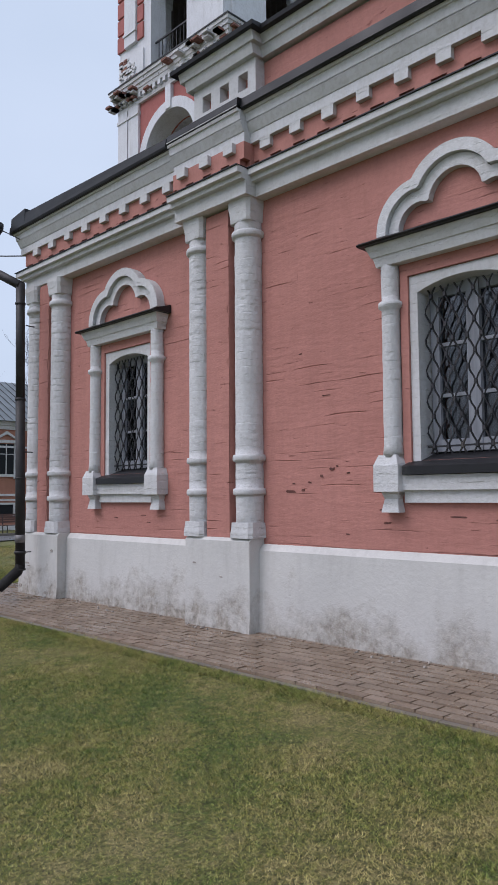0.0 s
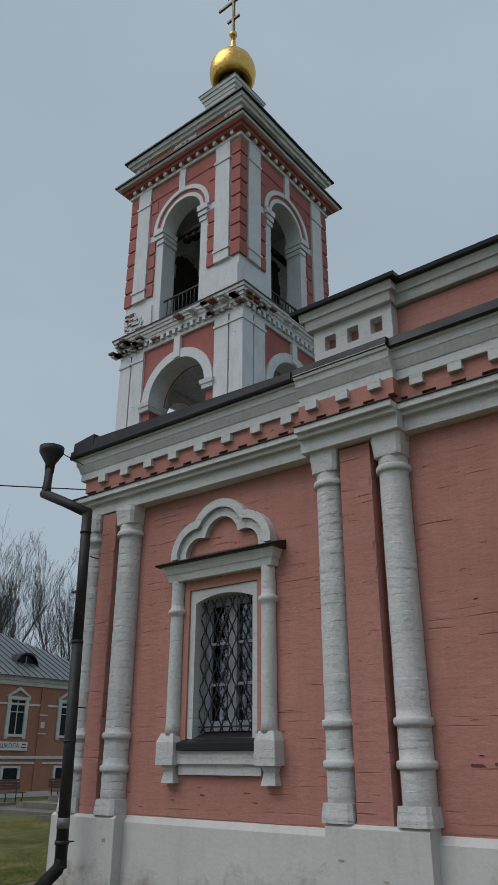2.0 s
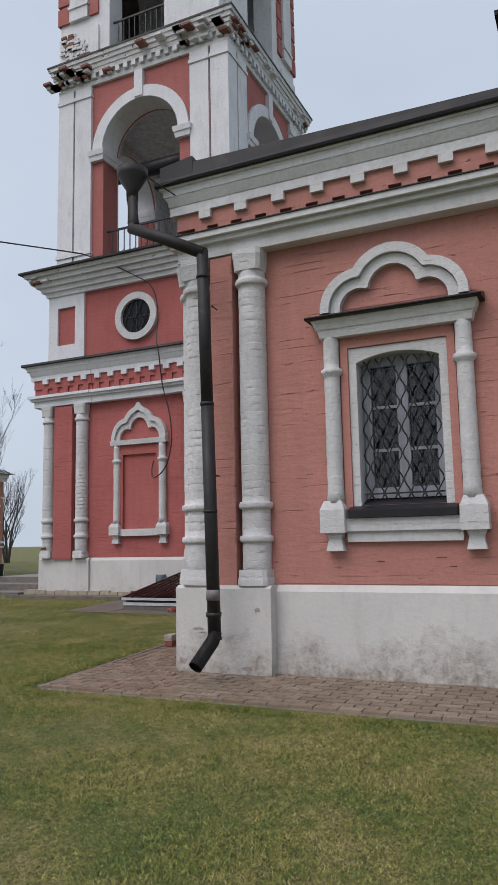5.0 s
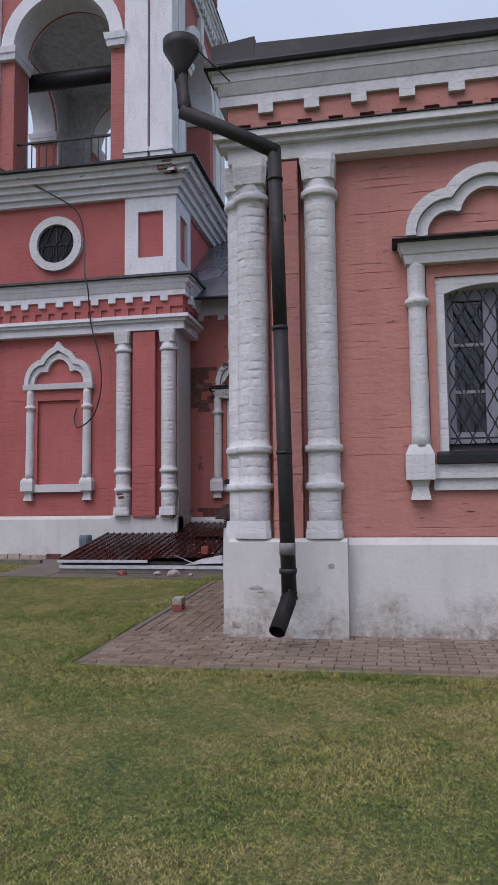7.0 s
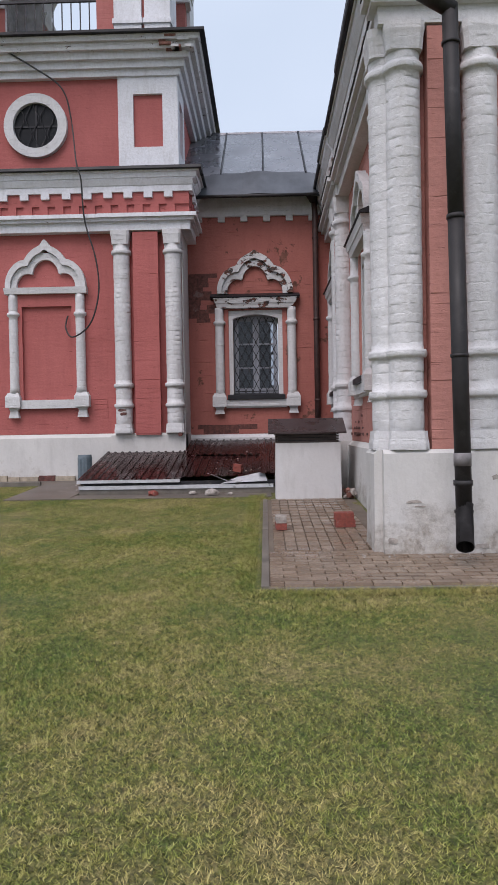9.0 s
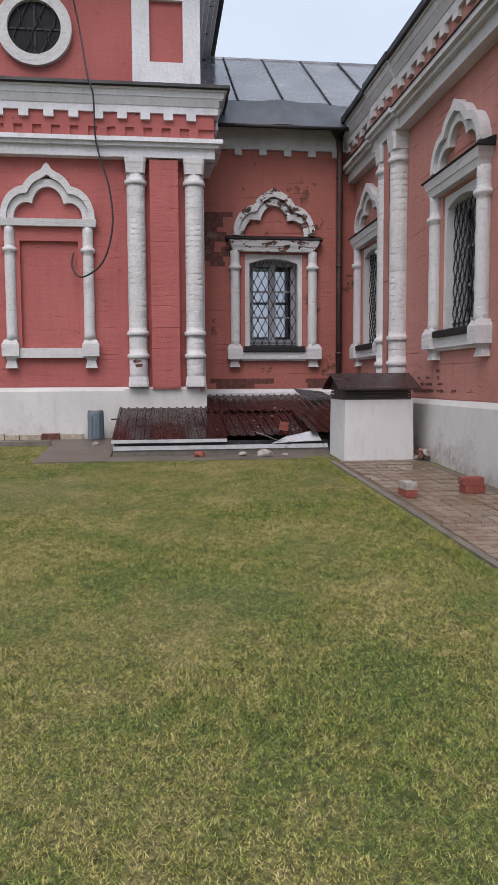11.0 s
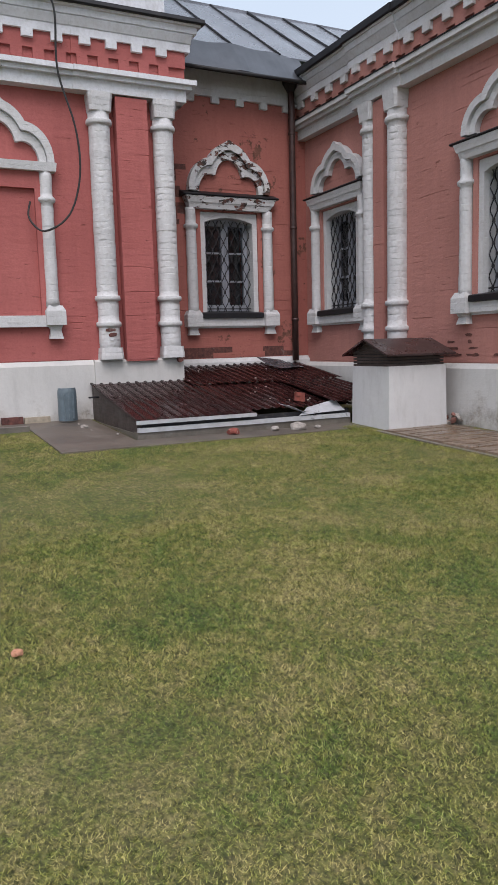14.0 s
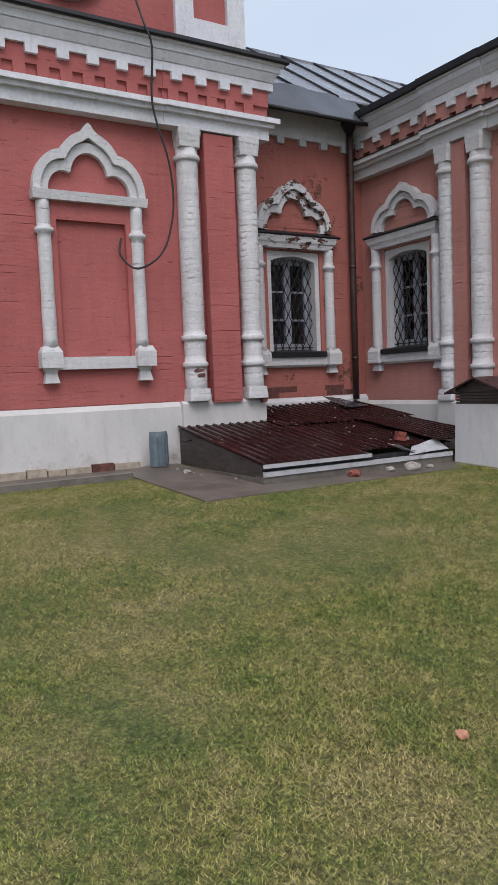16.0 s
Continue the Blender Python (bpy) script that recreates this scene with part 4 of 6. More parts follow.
window("window_1", FA, A_WIN[0], 0.0, WHITE, RED_A, "window with white lobed pediment, columns and iron lattice")
window("window_2", FA, A_WIN[1], 0.0, WHITE, RED_A, "window with white lobed pediment beside the stained plinth")
window("window_3", FB, B_WIN[0], 0.10, WHITE, RED_A, "window with pointed white pediment beside the brown drainpipe")
window("window_4", FB, B_WIN[1], 0.10, WHITE, RED_A, "window with pointed white pediment above the white shaft")
window("window_5", FC, C_WIN[0], 0.06, WHITE_WORN, RED_C, "weathered window, the white paint of its surround flaking off", curtain=0.0)

# ---------------------------------------------------------------- tower base
wall_d = wall("wall_tower_base", FD, -16.65, -YS, DPL, 5.2, 0.6, [], RED_D, "tower base wall in deep red paint with white trim")
wall_s = wall("wall_tower_side", FS, XD, 17.0, DPL, 5.2, 0.6, [], RED_D, "side of the tower base, mostly hidden")
tagged(new("wall_tower_back", mesh_of(boxes((XD, 17.0, 16.05, 16.65, -0.3, 5.2), (16.4, 17.0, 12.55, 16.05, -0.3, 5.2)), RED_D)), "hidden walls of the tower base", "wall", kind="structure")
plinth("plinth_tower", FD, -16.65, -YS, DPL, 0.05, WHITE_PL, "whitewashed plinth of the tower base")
niche = thing("blind_window", FD @ pose(-14.17, 0, 0), "blind niche with white pointed pediment, columns and sill", "niche", kind="structure")
for s in (-1, 1):
    small_column(niche, s * 0.55, 1.66, 3.28, 2.95, WHITE)
    bracket(niche, s * 0.567, 1.43, WHITE, top=0.24)
bm = bmesh.new()
taper(bm, -0.67, 0.67, -0.13, 0.02, 3.28, 3.38, -0.01, -0.015)
part("hood", bm, WHITE, niche, bevel=0.006)
bm = bmesh.new()
pediment(bm, 3.375, 0.66, 0.69, 0.14)
part("pediment", bm, WHITE, niche, bevel=0.004)
part("sill", boxes((-0.49, 0.49, -0.09, 0.02, 1.41, 1.55)), WHITE, niche, bevel=0.006)
part("recess_border", boxes((-0.48, -0.41, -0.06, 0.02, 1.55, 3.08), (0.41, 0.48, -0.06, 0.02, 1.55, 3.08), (-0.48, 0.48, -0.06, 0.02, 3.08, 3.28)), RED_D, niche, "raised red border of the blind panel", bevel=0.004)

tower = thing("bell_tower", pose(TX, TY, 0), "red and white brick bell tower with arches and a gilded dome", "bell tower")


def square_ring(bm, half, p, z0, z1, flare=0.0):
    a = half + p
    taper(bm, -a, a, -a, a, z0, z1, -flare, -flare, -flare)


# second stage: round window and panelled corners
H2 = 2.28
part("stage_wall", boxes((-H2, H2, -H2, H2, 5.2, 6.85)), RED_D, tower, "deep red second stage")
for rot in (-90, 0, 90, 180):
    F = pose(0, 0, 0, 0, 0, rot) @ pose(0, -H2, 0)
    for s in (-1, 1):
        a, b = sorted((s * (H2 + (0.06 if rot in (-90, 90) else 0.0)), s * (H2 - 0.92)))
        c = (a + b) / 2
        bm = boxes((a, c - 0.24, -0.06, 0.01, 5.24, 6.85), (c + 0.24, b, -0.06, 0.01, 5.24, 6.85), (c - 0.24, c + 0.24, -0.06, 0.01, 5.24, 5.66), (c - 0.24, c + 0.24, -0.06, 0.01, 6.52, 6.85))
        part("corner_panel", bm, WHITE_T, tower, "white corner pier with sunk red panel").matrix_basis = F
F = pose(0, 0, 0, 0, 0, -90) @ pose(0, -H2, 0)
bm = bmesh.new()
for i in range(40):
    t0, t1 = 2 * math.pi * i / 40, 2 * math.pi * (i + 1) / 40
    q = [bm.verts.new((r * math.cos(t), d, 6.05 + r * math.sin(t))) for t in (t0, t1) for r, d in ((0.37, -0.09), (0.52, -0.09), (0.52, 0.01), (0.37, 0.01))]
    for j in range(4):
        bm.faces.new((q[j], q[(j + 1) % 4], q[4 + (j + 1) % 4], q[4 + j]))
bmesh.ops.remove_doubles(bm, verts=bm.verts, dist=1e-4)
oculus = part("round_window", bm, WHITE, tower, "round window in a white ring")
oculus.matrix_basis = F
bm = bmesh.new()
lathe(bm, [(0.368, 0), (0.368, 0.012)], 0, 0, 32)
for v in bm.verts:
    v.co = Vector((v.co.x, -0.004 - v.co.z, 6.05 + v.co.y))
part("pane", bm, WINDOW_DK, oculus)
for k in range(5):
    bm = bmesh.new()
    x = -0.24 + 0.12 * k
    hh = math.sqrt(0.36 ** 2 - x * x)
    tube(bm, [(max(-0.36, min(0.36, x + 0.05 * math.sin(12 * z + (k % 2) * math.pi))), -0.045, 6.05 + z) for z in [(-hh + 2 * hh * i / 14) for i in range(15)]], 0.009, 4)
    part("bar", bm, IRON, oculus)
part("crossbar", boxes((-0.35, 0.35, -0.03, -0.02, 6.03, 6.06), (-0.015, 0.015, -0.03, -0.02, 5.70, 6.40)), IRON, oculus)
for z0, z1, p in ((6.80, 6.90, 0.10), (6.90, 7.0, 0.18), (7.0, 7.1, 0.27), (7.1, 7.2, 0.37), (7.2, 7.28, 0.45)):
    bm = bmesh.new()
    square_ring(bm, H2, p, z0, z1, 0.02)
    part("terrace_moulding", bm, WHITE_TP if p > 0.3 else WHITE_T, tower, "white stepped cornice with flaked corners", bevel=0.008)
bm = bmesh.new()
square_ring(bm, H2, 0.55, 7.28, 7.32)
part("terrace_roof", bm, ROOF_DARK, tower, "dark metal terrace edge")
# broken brick at the terrace corners
for sx, sy in ((-1, -1), (-1, 1)):
    for k in range(16):
        w = rng.uniform(0.08, 0.2)
        x = sx * (H2 + 0.33) + rng.uniform(-0.06, 0.10) * -sx
        y = sy * (H2 + 0.32) + rng.uniform(-0.5, 0.08) * sy
        bm = boxes((x - 0.08, x + 0.08, y - w / 2, y + w / 2, 7.08 + 0.05 * (k % 4), 7.12 + 0.05 * (k % 4)))
        part("broken_brick", bm, WHITE_TP if k % 3 else BRICK_TOWER, tower)


def arch_wall(bm, half, v0, v1, w, vi, t, foot):
    """A wall from -half to half with an arched opening: half width w, springing at vi, from the height foot up."""
    box(bm, -half, -w, 0, t, v0, v1)
    box(bm, w, half, 0, t, v0, v1)
    if foot > v0:
        box(bm, -w, w, 0, t, v0, foot)
    n = 18
    for i in range(n):
        a0, a1 = math.pi * (1 - i / n), math.pi * (1 - (i + 1) / n)
        x0, z0, x1, z1 = w * math.cos(a0), vi + w * math.sin(a0), w * math.cos(a1), vi + w * math.sin(a1)
        vs = [bm.verts.new(p) for p in ((x0, 0, z0), (x1, 0, z1), (x1, t, z1), (x0, t, z0), (x0, 0, v1), (x1, 0, v1), (x1, t, v1), (x0, t, v1))]
        for f in ((0, 3, 2, 1), (4, 5, 6, 7), (0, 1, 5, 4), (2, 3, 7, 6)):
            bm.faces.new([vs[j] for j in f])


def arch_band(bm, r0, r1, vi, d, back=0.01):
    n = 26
    rows = []
    for i in range(n + 1):
        a = math.pi * (1 - i / n)
        rows.append([bm.verts.new((r * math.cos(a), dd, vi + r * math.sin(a))) for r, dd in ((r0, -d), (r1, -d), (r1, back), (r0, back))])
    for x, y in zip(rows, rows[1:]):
        for j in range(4):
            bm.faces.new((x[j], x[(j + 1) % 4], y[(j + 1) % 4], y[j]))
    bm.faces.new(rows[0])
    bm.faces.new(rows[-1][::-1])


def railing(parent, F, w, z, h, step, label):
    r = part("railing", boxes((-w, w, 0.14, 0.18, z + h - 0.04, z + h)), IRON, parent, label)
    r.matrix_basis = F
    part("lower_rail", boxes((-w, w, 0.15, 0.17, z + 0.06, z + 0.09)), IRON, r)
    n = int(2 * w / step)
    for i in range(1, n):
        u = -w + 2 * w * i / n
        part("bar", boxes((u - 0.009, u + 0.009, 0.15, 0.168, z + 0.09, z + h - 0.04)), IRON, r)
        if i % 2:
            bm = bmesh.new()
            tube(bm, [(u + 0.05 * math.sin(t), 0.159, z + 0.25 + 0.10 * t / 3.14) for t in [k * 0.63 for k in range(11)]], 0.007, 4)
            part("scroll", bm, IRON, r)


# third stage
H3, W3, VI3 = 2.16, 1.0, 10.12
for rot in (-90, 0, 90, 180):
    R = pose(0, 0, 0, 0, 0, rot)
    t = 0.55
    hh = H3 if rot in (-90, 90) else H3 - t
    F = R @ pose(0, -H3, 0)
    bm = bmesh.new()
    arch_wall(bm, hh, 7.32, 11.78, W3, VI3, t, 7.33)
    bmesh.ops.remove_doubles(bm, verts=bm.verts, dist=1e-4)
    part("stage_wall", bm, RED_T, tower, "red third stage with open arches").matrix_basis = F
    bm = bmesh.new()
    arch_band(bm, W3 - 0.004, W3 + 0.26, VI3, 0.07, 0.5)
    box(bm, -0.11, 0.11, -0.10, 0.02, VI3 + W3 + 0.02, 11.76)
    part("archivolt", bm, WHITE_T, tower).matrix_basis = F
    bm = bmesh.new()
    arch_wall(bm, H3 - t - 0.03, 7.34, 11.77, W3, VI3, 0.03, 7.345)
    bmesh.ops.remove_doubles(bm, verts=bm.verts, dist=1e-4)
    part("lining", bm, INSIDE_T, tower, "grey plaster inside the open stage").matrix_basis = R @ pose(0, -H3 + t + 0.001, 0)
    for s in (-1, 1):
        a, b = sorted((s * (W3 - 0.05), s * (W3 + 0.30)))
        bm = bmesh.new()
        taper(bm, a, b, -0.10, 0.56, VI3 - 0.24, VI3 - 0.12, -0.02, -0.02)
        taper(bm, a - 0.03, b + 0.03, -0.14, 0.57, VI3 - 0.12, VI3, -0.02, -0.02)
        part("impost", bm, WHITE_T, tower).matrix_basis = F
        e = H3 + 0.07
        lo, mi, hi = e, e - 0.45, e - 0.93
        if rot in (0, 180):
            lo = H3
        for p, q in ((lo, mi + 0.025), (mi - 0.025, hi)):
            a, b = sorted((s * p, s * q))
            bm = boxes((a, b, -0.07, 0.01, 7.32, 11.78), (a - 0.02, b + 0.02, -0.10, 0.01, 11.50, 11.58), (a - 0.02, b + 0.02, -0.10, 0.01, 7.72, 7.80))
            part("pilaster", bm, WHITE_T, tower, "flat white pilaster").matrix_basis = F
    if rot == -90 or rot == 0:
        railing(tower, F, W3, 7.32, 0.95, 0.15, "black iron railing with scrolls")
part("floor", boxes((-H3, H3, -H3, H3, 7.322, 7.34)), CONCRETE, tower)
part("inner_ceiling", boxes((-1.6, 1.6, -1.6, 1.6, 11.3, 11.36)), INSIDE_T, tower, "grey plaster ceiling")
bm = bmesh.new()
tube(bm, [(-1.35, -1.6, 9.9), (-1.35, 1.6, 9.9)], 0.17, 14)
part("beam", bm, IRON, tower, "thick dark timber across the arches")
for z0, z1, p in ((11.78, 11.86, 0.07), (11.86, 12.02, 0.05), (12.02, 12.12, 0.14), (12.12, 12.22, 0.17), (12.22, 12.32, 0.21), (12.32, 12.40, 0.25)):
    bm = bmesh.new()
    square_ring(bm, H3, p, z0, z1, 0.015)
    part("moulding", bm, WHITE_TP, tower, "white moulding with flaked brick corners", bevel=0.006)
for rot in (-90, 0, 90, 180):
    for k in range(20):
        u = -H3 + (k + 0.5) * 2 * H3 / 20
        part("dentil", boxes((u - 0.055, u + 0.055, -H3 - 0.14, -H3 - 0.03, 11.90, 12.02)), WHITE_T, tower).matrix_basis = pose(0, 0, 0, 0, 0, rot)
bm = bmesh.new()
square_ring(bm, H3, 0.28, 12.40, 12.44)
part("ledge", bm, ROOF_DARK, tower, "dark metal ledge")

# belfry
lower_parts = set(tower.children)
H4, W4, VI4, B0, B1 = 2.15, 0.74, 15.95, 12.44, 17.75
for rot in (-90, 0, 90, 180):
    R = pose(0, 0, 0, 0, 0, rot)
    t = 0.5
    hh = H4 if rot in (-90, 90) else H4 - t
    F = R @ pose(0, -H4, 0)
    bm = bmesh.new()
    arch_wall(bm, hh, B0, B1, W4, VI4, t, B0 + 0.01)
    bmesh.ops.remove_doubles(bm, verts=bm.verts, dist=1e-4)
    part("stage_wall", bm, WHITE_T, tower, "white belfry wall").matrix_basis = F
    bm = bmesh.new()
    arch_band(bm, W4 - 0.004, W4 + 0.12, VI4, 0.03, 0.3)
    arch_band(bm, W4 + 0.22, W4 + 0.36, VI4, 0.08)
    box(bm, -0.12, 0.12, -0.09, 0.02, VI4 + W4 + 0.24, B1)
    part("archivolt", bm, WHITE_T, tower).matrix_basis = F
    bm = bmesh.new()
    arch_band(bm, W4 + 0.12, W4 + 0.22, VI4, 0.035)
    arch_band(bm, W4 + 0.36, W4 + 0.92, VI4, 0.03)
    for s in (-1, 1):
        a, b = sorted((s * 0.14, s * 1.31))
        box(bm, a, b, -0.033, 0.01, 17.2, B1 - 0.01)
    part("archivolt_red", bm, RED_T, tower, "red ring of the arch").matrix_basis = F
    for s in (-1, 1):
        for z0, z1, p in ((VI4 - 0.50, VI4 - 0.36, 0.04), (VI4 - 0.34, VI4 - 0.2, 0.08), (VI4 - 0.18, VI4, 0.12)):
            a, b = sorted((s * (W4 - 0.03 - p * 0.3), s * (W4 + 0.20 + p)))
            part("impost", boxes((a, b, -p, 0.51, z0, z1)), WHITE_T, tower).matrix_basis = F
        a, b = sorted((s * 1.32, s * 1.84))
        bm = boxes((a, b, -0.09, 0.01, 13.7, B1), (a - 0.03, b + 0.03, -0.12, 0.01, 14.0, 14.07), (a - 0.03, b + 0.03, -0.12, 0.01, 17.1, 17.18), (a - 0.10, b + 0.30, -0.05, 0.01, B0, 13.4))
        part("pilaster", bm, WHITE_T, tower, "flat white pilaster").matrix_basis = F
        # rusticated red blocks at the corner and beside the arch
        e = H4 + 0.055 if rot in (-90, 90) else H4
        for k in range(8):
            z = 13.72 + k * 0.50
            a, b = sorted((s * 1.88, s * e))
            bm = bmesh.new()
            taper(bm, a, b, -0.055, 0.01, z, z + 0.43, 0.0, 0.0)
            part("rustic_block", bm, RED_T, tower, bevel=0.02).matrix_basis = F
            if z + 0.46 < VI4 - 0.1 or z > VI4 + 0.3:
                q = W4 + 0.30 if z < VI4 else (0.16 if z > VI4 + W4 + 0.4 else 1.02)
                if 1.28 - q > 0.05:
                    a, b = sorted((s * 1.29, s * q))
                    bm = boxes((a, b, -0.05, 0.01, z, z + 0.43))
                    part("rustic_block", bm, RED_T, tower, bevel=0.015).matrix_basis = F
    railing(tower, F, W4, B0, 1.05, 0.14, "black iron belfry railing")
    # boards added across the back arches to make the belfry look dark inside
    if rot in (90, 180):
        for k in range(7):
            u = -W4 + (k + 0.5) * 2 * W4 / 7
            part("board", boxes((u - W4 / 7 + 0.006, u + W4 / 7 - 0.006, 0.3, 0.33, 13.15, VI4 + math.sqrt(max(0.0, W4 ** 2 - u * u)) - 0.02)), WOOD_DK, tower).matrix_basis = F
    # flaked brick along the ledge
    if rot in (-90, 0):
        for k in range(60):
            u = rng.choice((-1, 1)) * rng.uniform(1.25, H4 + 0.2) if rng.random() < 0.75 else rng.uniform(-2.2, 2.2)
            z = rng.choice((12.04, 12.12, 12.2, 12.28, 12.46, 12.54, 12.62))
            part("broken_brick", boxes((u - 0.1, u + 0.1, -(0.2 + (z - 12.04) * 0.8 if z < 12.4 else 0.085), 0.0, z, z + 0.055)), WHITE_TP if rng.random() < 0.6 else BRICK_TOWER, tower).matrix_basis = F if z > 12.4 else R @ pose(0, -H3 - 0.02, 0)
for k in range(70):
    z = 12.46 + 0.078 * rng.randint(0, 11)
    u = -H4 + 0.02 + rng.uniform(0, 1.2) * (1 - (z - 12.4) / 1.3)
    part("broken_brick", boxes((u, u + rng.uniform(0.08, 0.2), -rng.uniform(0.06, 0.10), 0.0, z, z + 0.062)), WHITE_TP if rng.random() < 0.8 else BRICK_TOWER, tower).matrix_basis = pose(0, 0, 0, 0, 0, -90) @ pose(0, -H4, 0)
part("ceiling", boxes((-H4 + 0.5, H4 - 0.5, -H4 + 0.5, H4 - 0.5, 17.2, 17.35)), INSIDE_T, tower)
for z0, z1, p in ((B1, 17.82, 0.10), (17.95, 18.03, 0.22), (18.03, 18.10, 0.32), (18.10, 18.17, 0.40)):
    bm = bmesh.new()
    square_ring(bm, H4, p, z0, z1, 0.02)
    part("top_moulding", bm, RED_T if 0.15 < p < 0.35 else WHITE_T, tower, bevel=0.006)
bm = bmesh.new()
square_ring(bm, H4, 0.08, 17.82, 17.95)
part("frieze_red", bm, RED_T, tower, "red band under the top cornice")
for rot in (-90, 0, 90, 180):
    for k in range(13):
        u = -H4 + (k + 0.5) * 2 * H4 / 13
        part("dentil", boxes((u - 0.05, u + 0.05, -H4 - 0.2, -H4 - 0.07, 17.83, 17.95)), WHITE_T, tower).matrix_basis = pose(0, 0, 0, 0, 0, rot)
bm = bmesh.new()
square_ring(bm, H4, 0.47, 18.17, 18.23)
part("ledge", bm, ROOF_DARK, tower)
H5 = 2.19
bm = bmesh.new()
square_ring(bm, H5, 0.0, 18.21, 19.0)
for z0, z1, p in ((19.0, 19.1, 0.08), (19.1, 19.22, 0.17)):
    square_ring(bm, H5, p, z0, z1, 0.03)
part("attic", bm, WHITE_T, tower, bevel=0.006)
for rot in (-90, 0, 90, 180):
    R = pose(0, 0, 0, 0, 0, rot)
    for u in (-1.02, 1.02):
        part("attic_panel", boxes((u - 0.55, u + 0.55, -H5 - 0.015, -H5 + 0.02, 18.66, 18.97)), RED_T, tower, "sunk red attic panel").matrix_basis = R
    for c in (-1.82, 0.0, 1.82):
        for s in (-0.09, 0.09):
            part("attic_slot", boxes((c + s - 0.05, c + s + 0.05, -H5 - 0.012, -H5 + 0.02, 18.70, 18.90)), RED_T, tower).matrix_basis = R
bm = bmesh.new()
square_ring(bm, H5, 0.27, 19.22, 19.27)
taper(bm, -2.42, 2.42, -2.42, 2.42, 19.27, 20.9, 1.8, 1.8, 1.8)
part("roof", bm, ROOF_DARK, tower, "dark hipped tower roof")
bm = bmesh.new()
taper(bm, -0.58, 0.58, -0.58, 0.58, 20.7, 22.0, 0.0, 0.0, 0.0)
for z0, z1, p in ((22.0, 22.14, 0.05), (22.14, 22.28, 0.10), (22.28, 22.42, 0.16), (22.42, 22.52, 0.22)):
    taper(bm, -0.58 - p, 0.58 + p, -0.58 - p, 0.58 + p, z0, z1, -0.03, -0.03, -0.03)
part("drum_base", bm, WHITE_T, tower, bevel=0.006)
bm = bmesh.new()
taper(bm, -0.84, 0.84, -0.84, 0.84, 22.52, 22.58, 0.02, 0.02, 0.02)
taper(bm, -0.82, 0.82, -0.82, 0.82, 22.58, 22.75, 0.35, 0.35, 0.35)
part("cap_roof", bm, ROOF_DARK, tower, "dark metal cap over the drum base")
bm = bmesh.new()
lathe(bm, [(0.46, 22.6), (0.43, 22.75), (0.43, 23.25), (0.52, 23.32), (0.48, 23.40)], 0, 0, 20)
part("drum", bm, BRONZE, tower, "dark drum under the dome")
bm = bmesh.new()
lathe(bm, [(0.46, 23.36), (0.60, 23.27), (0.72, 23.36), (0.80, 23.60), (0.825, 23.86), (0.79, 24.12), (0.70, 24.36), (0.56, 24.55), (0.38, 24.70), (0.22, 24.82), (0.14, 25.02), (0.10, 25.35), (0.08, 25.68)], 0, 0, 36)
part("dome", bm, GOLD, tower, "gilded onion dome")
bm = bmesh.new()
lathe(bm, [(0.05, 25.66)] + [(0.15 * math.sin(a), 25.82 - 0.15 * math.cos(a)) for a in (0.5, 1.0, 1.57, 2.1, 2.6)] + [(0.04, 26.0)], 0, 0, 16)
part("orb", bm, GOLD, tower)
part("cross", boxes((-0.05, 0.05, -0.04, 0.04, 25.95, 28.35), (-0.04, 0.04, -0.72, 0.72, 27.58, 27.68), (-0.04, 0.04, -0.3, 0.3, 27.95, 28.03), (-0.04, 0.04, -0.28, 0.28, 26.62, 26.71)), CROSS, tower, "gilded cross with three bars", bevel=0.01)
BELFRY_DY, BELFRY_DZ = 0.12, -0.10
for q in set(tower.children) - lower_parts:
    q.matrix_basis = Matrix.Translation((0, BELFRY_DY, BELFRY_DZ)) @ q.matrix_basis


def bell(x, y, z, r, label):
    ob = thing("bell", pose(x, y, z), label, "bell", "bells in the belfry")
    bm = bmesh.new()
    lathe(bm, [(r, 0), (r * 0.96, r * 0.08), (r * 0.74, r * 0.4), (r * 0.62, r * 0.9), (r * 0.56, r * 1.25), (r * 0.36, r * 1.45), (r * 0.08, r * 1.5)], 0, 0, 20)
    part("body", bm, BRONZE, ob)
    bm = bmesh.new()
    tube(bm, [(0, 0, r * 1.45), (0, 0, r * 1.9)], r * 0.1, 8)
    part("yoke", bm, IRON, ob)


part("bell_beam", boxes((-1.55, -1.43, -1.6, 1.6, 16.02, 16.16), (-1.6, 1.6, -1.15, -1.0, 16.0, 16.14)), WOOD_DK, tower, "dark timber that carries the bells").matrix_basis = Matrix.Translation((0, BELFRY_DY, BELFRY_DZ))
for k, r in enumerate((0.13, 0.15, 0.17, 0.20)):
    bell(TX - 1.49, TY + BELFRY_DY + 0.42 - 0.30 * k, 16.02 + BELFRY_DZ - r * 1.9, r, "small dark bronze bell hanging in the belfry arch")
bell(TX - 0.25, TY + BELFRY_DY - 1.08, 16.0 + BELFRY_DZ - 0.30 * 1.9, 0.30, "dark bronze bell in the side arch of the belfry")
bell(TX + 0.35, TY + BELFRY_DY - 1.08, 16.0 + BELFRY_DZ - 0.42 * 1.9, 0.42, "large dark bronze bell in the side arch of the belfry")

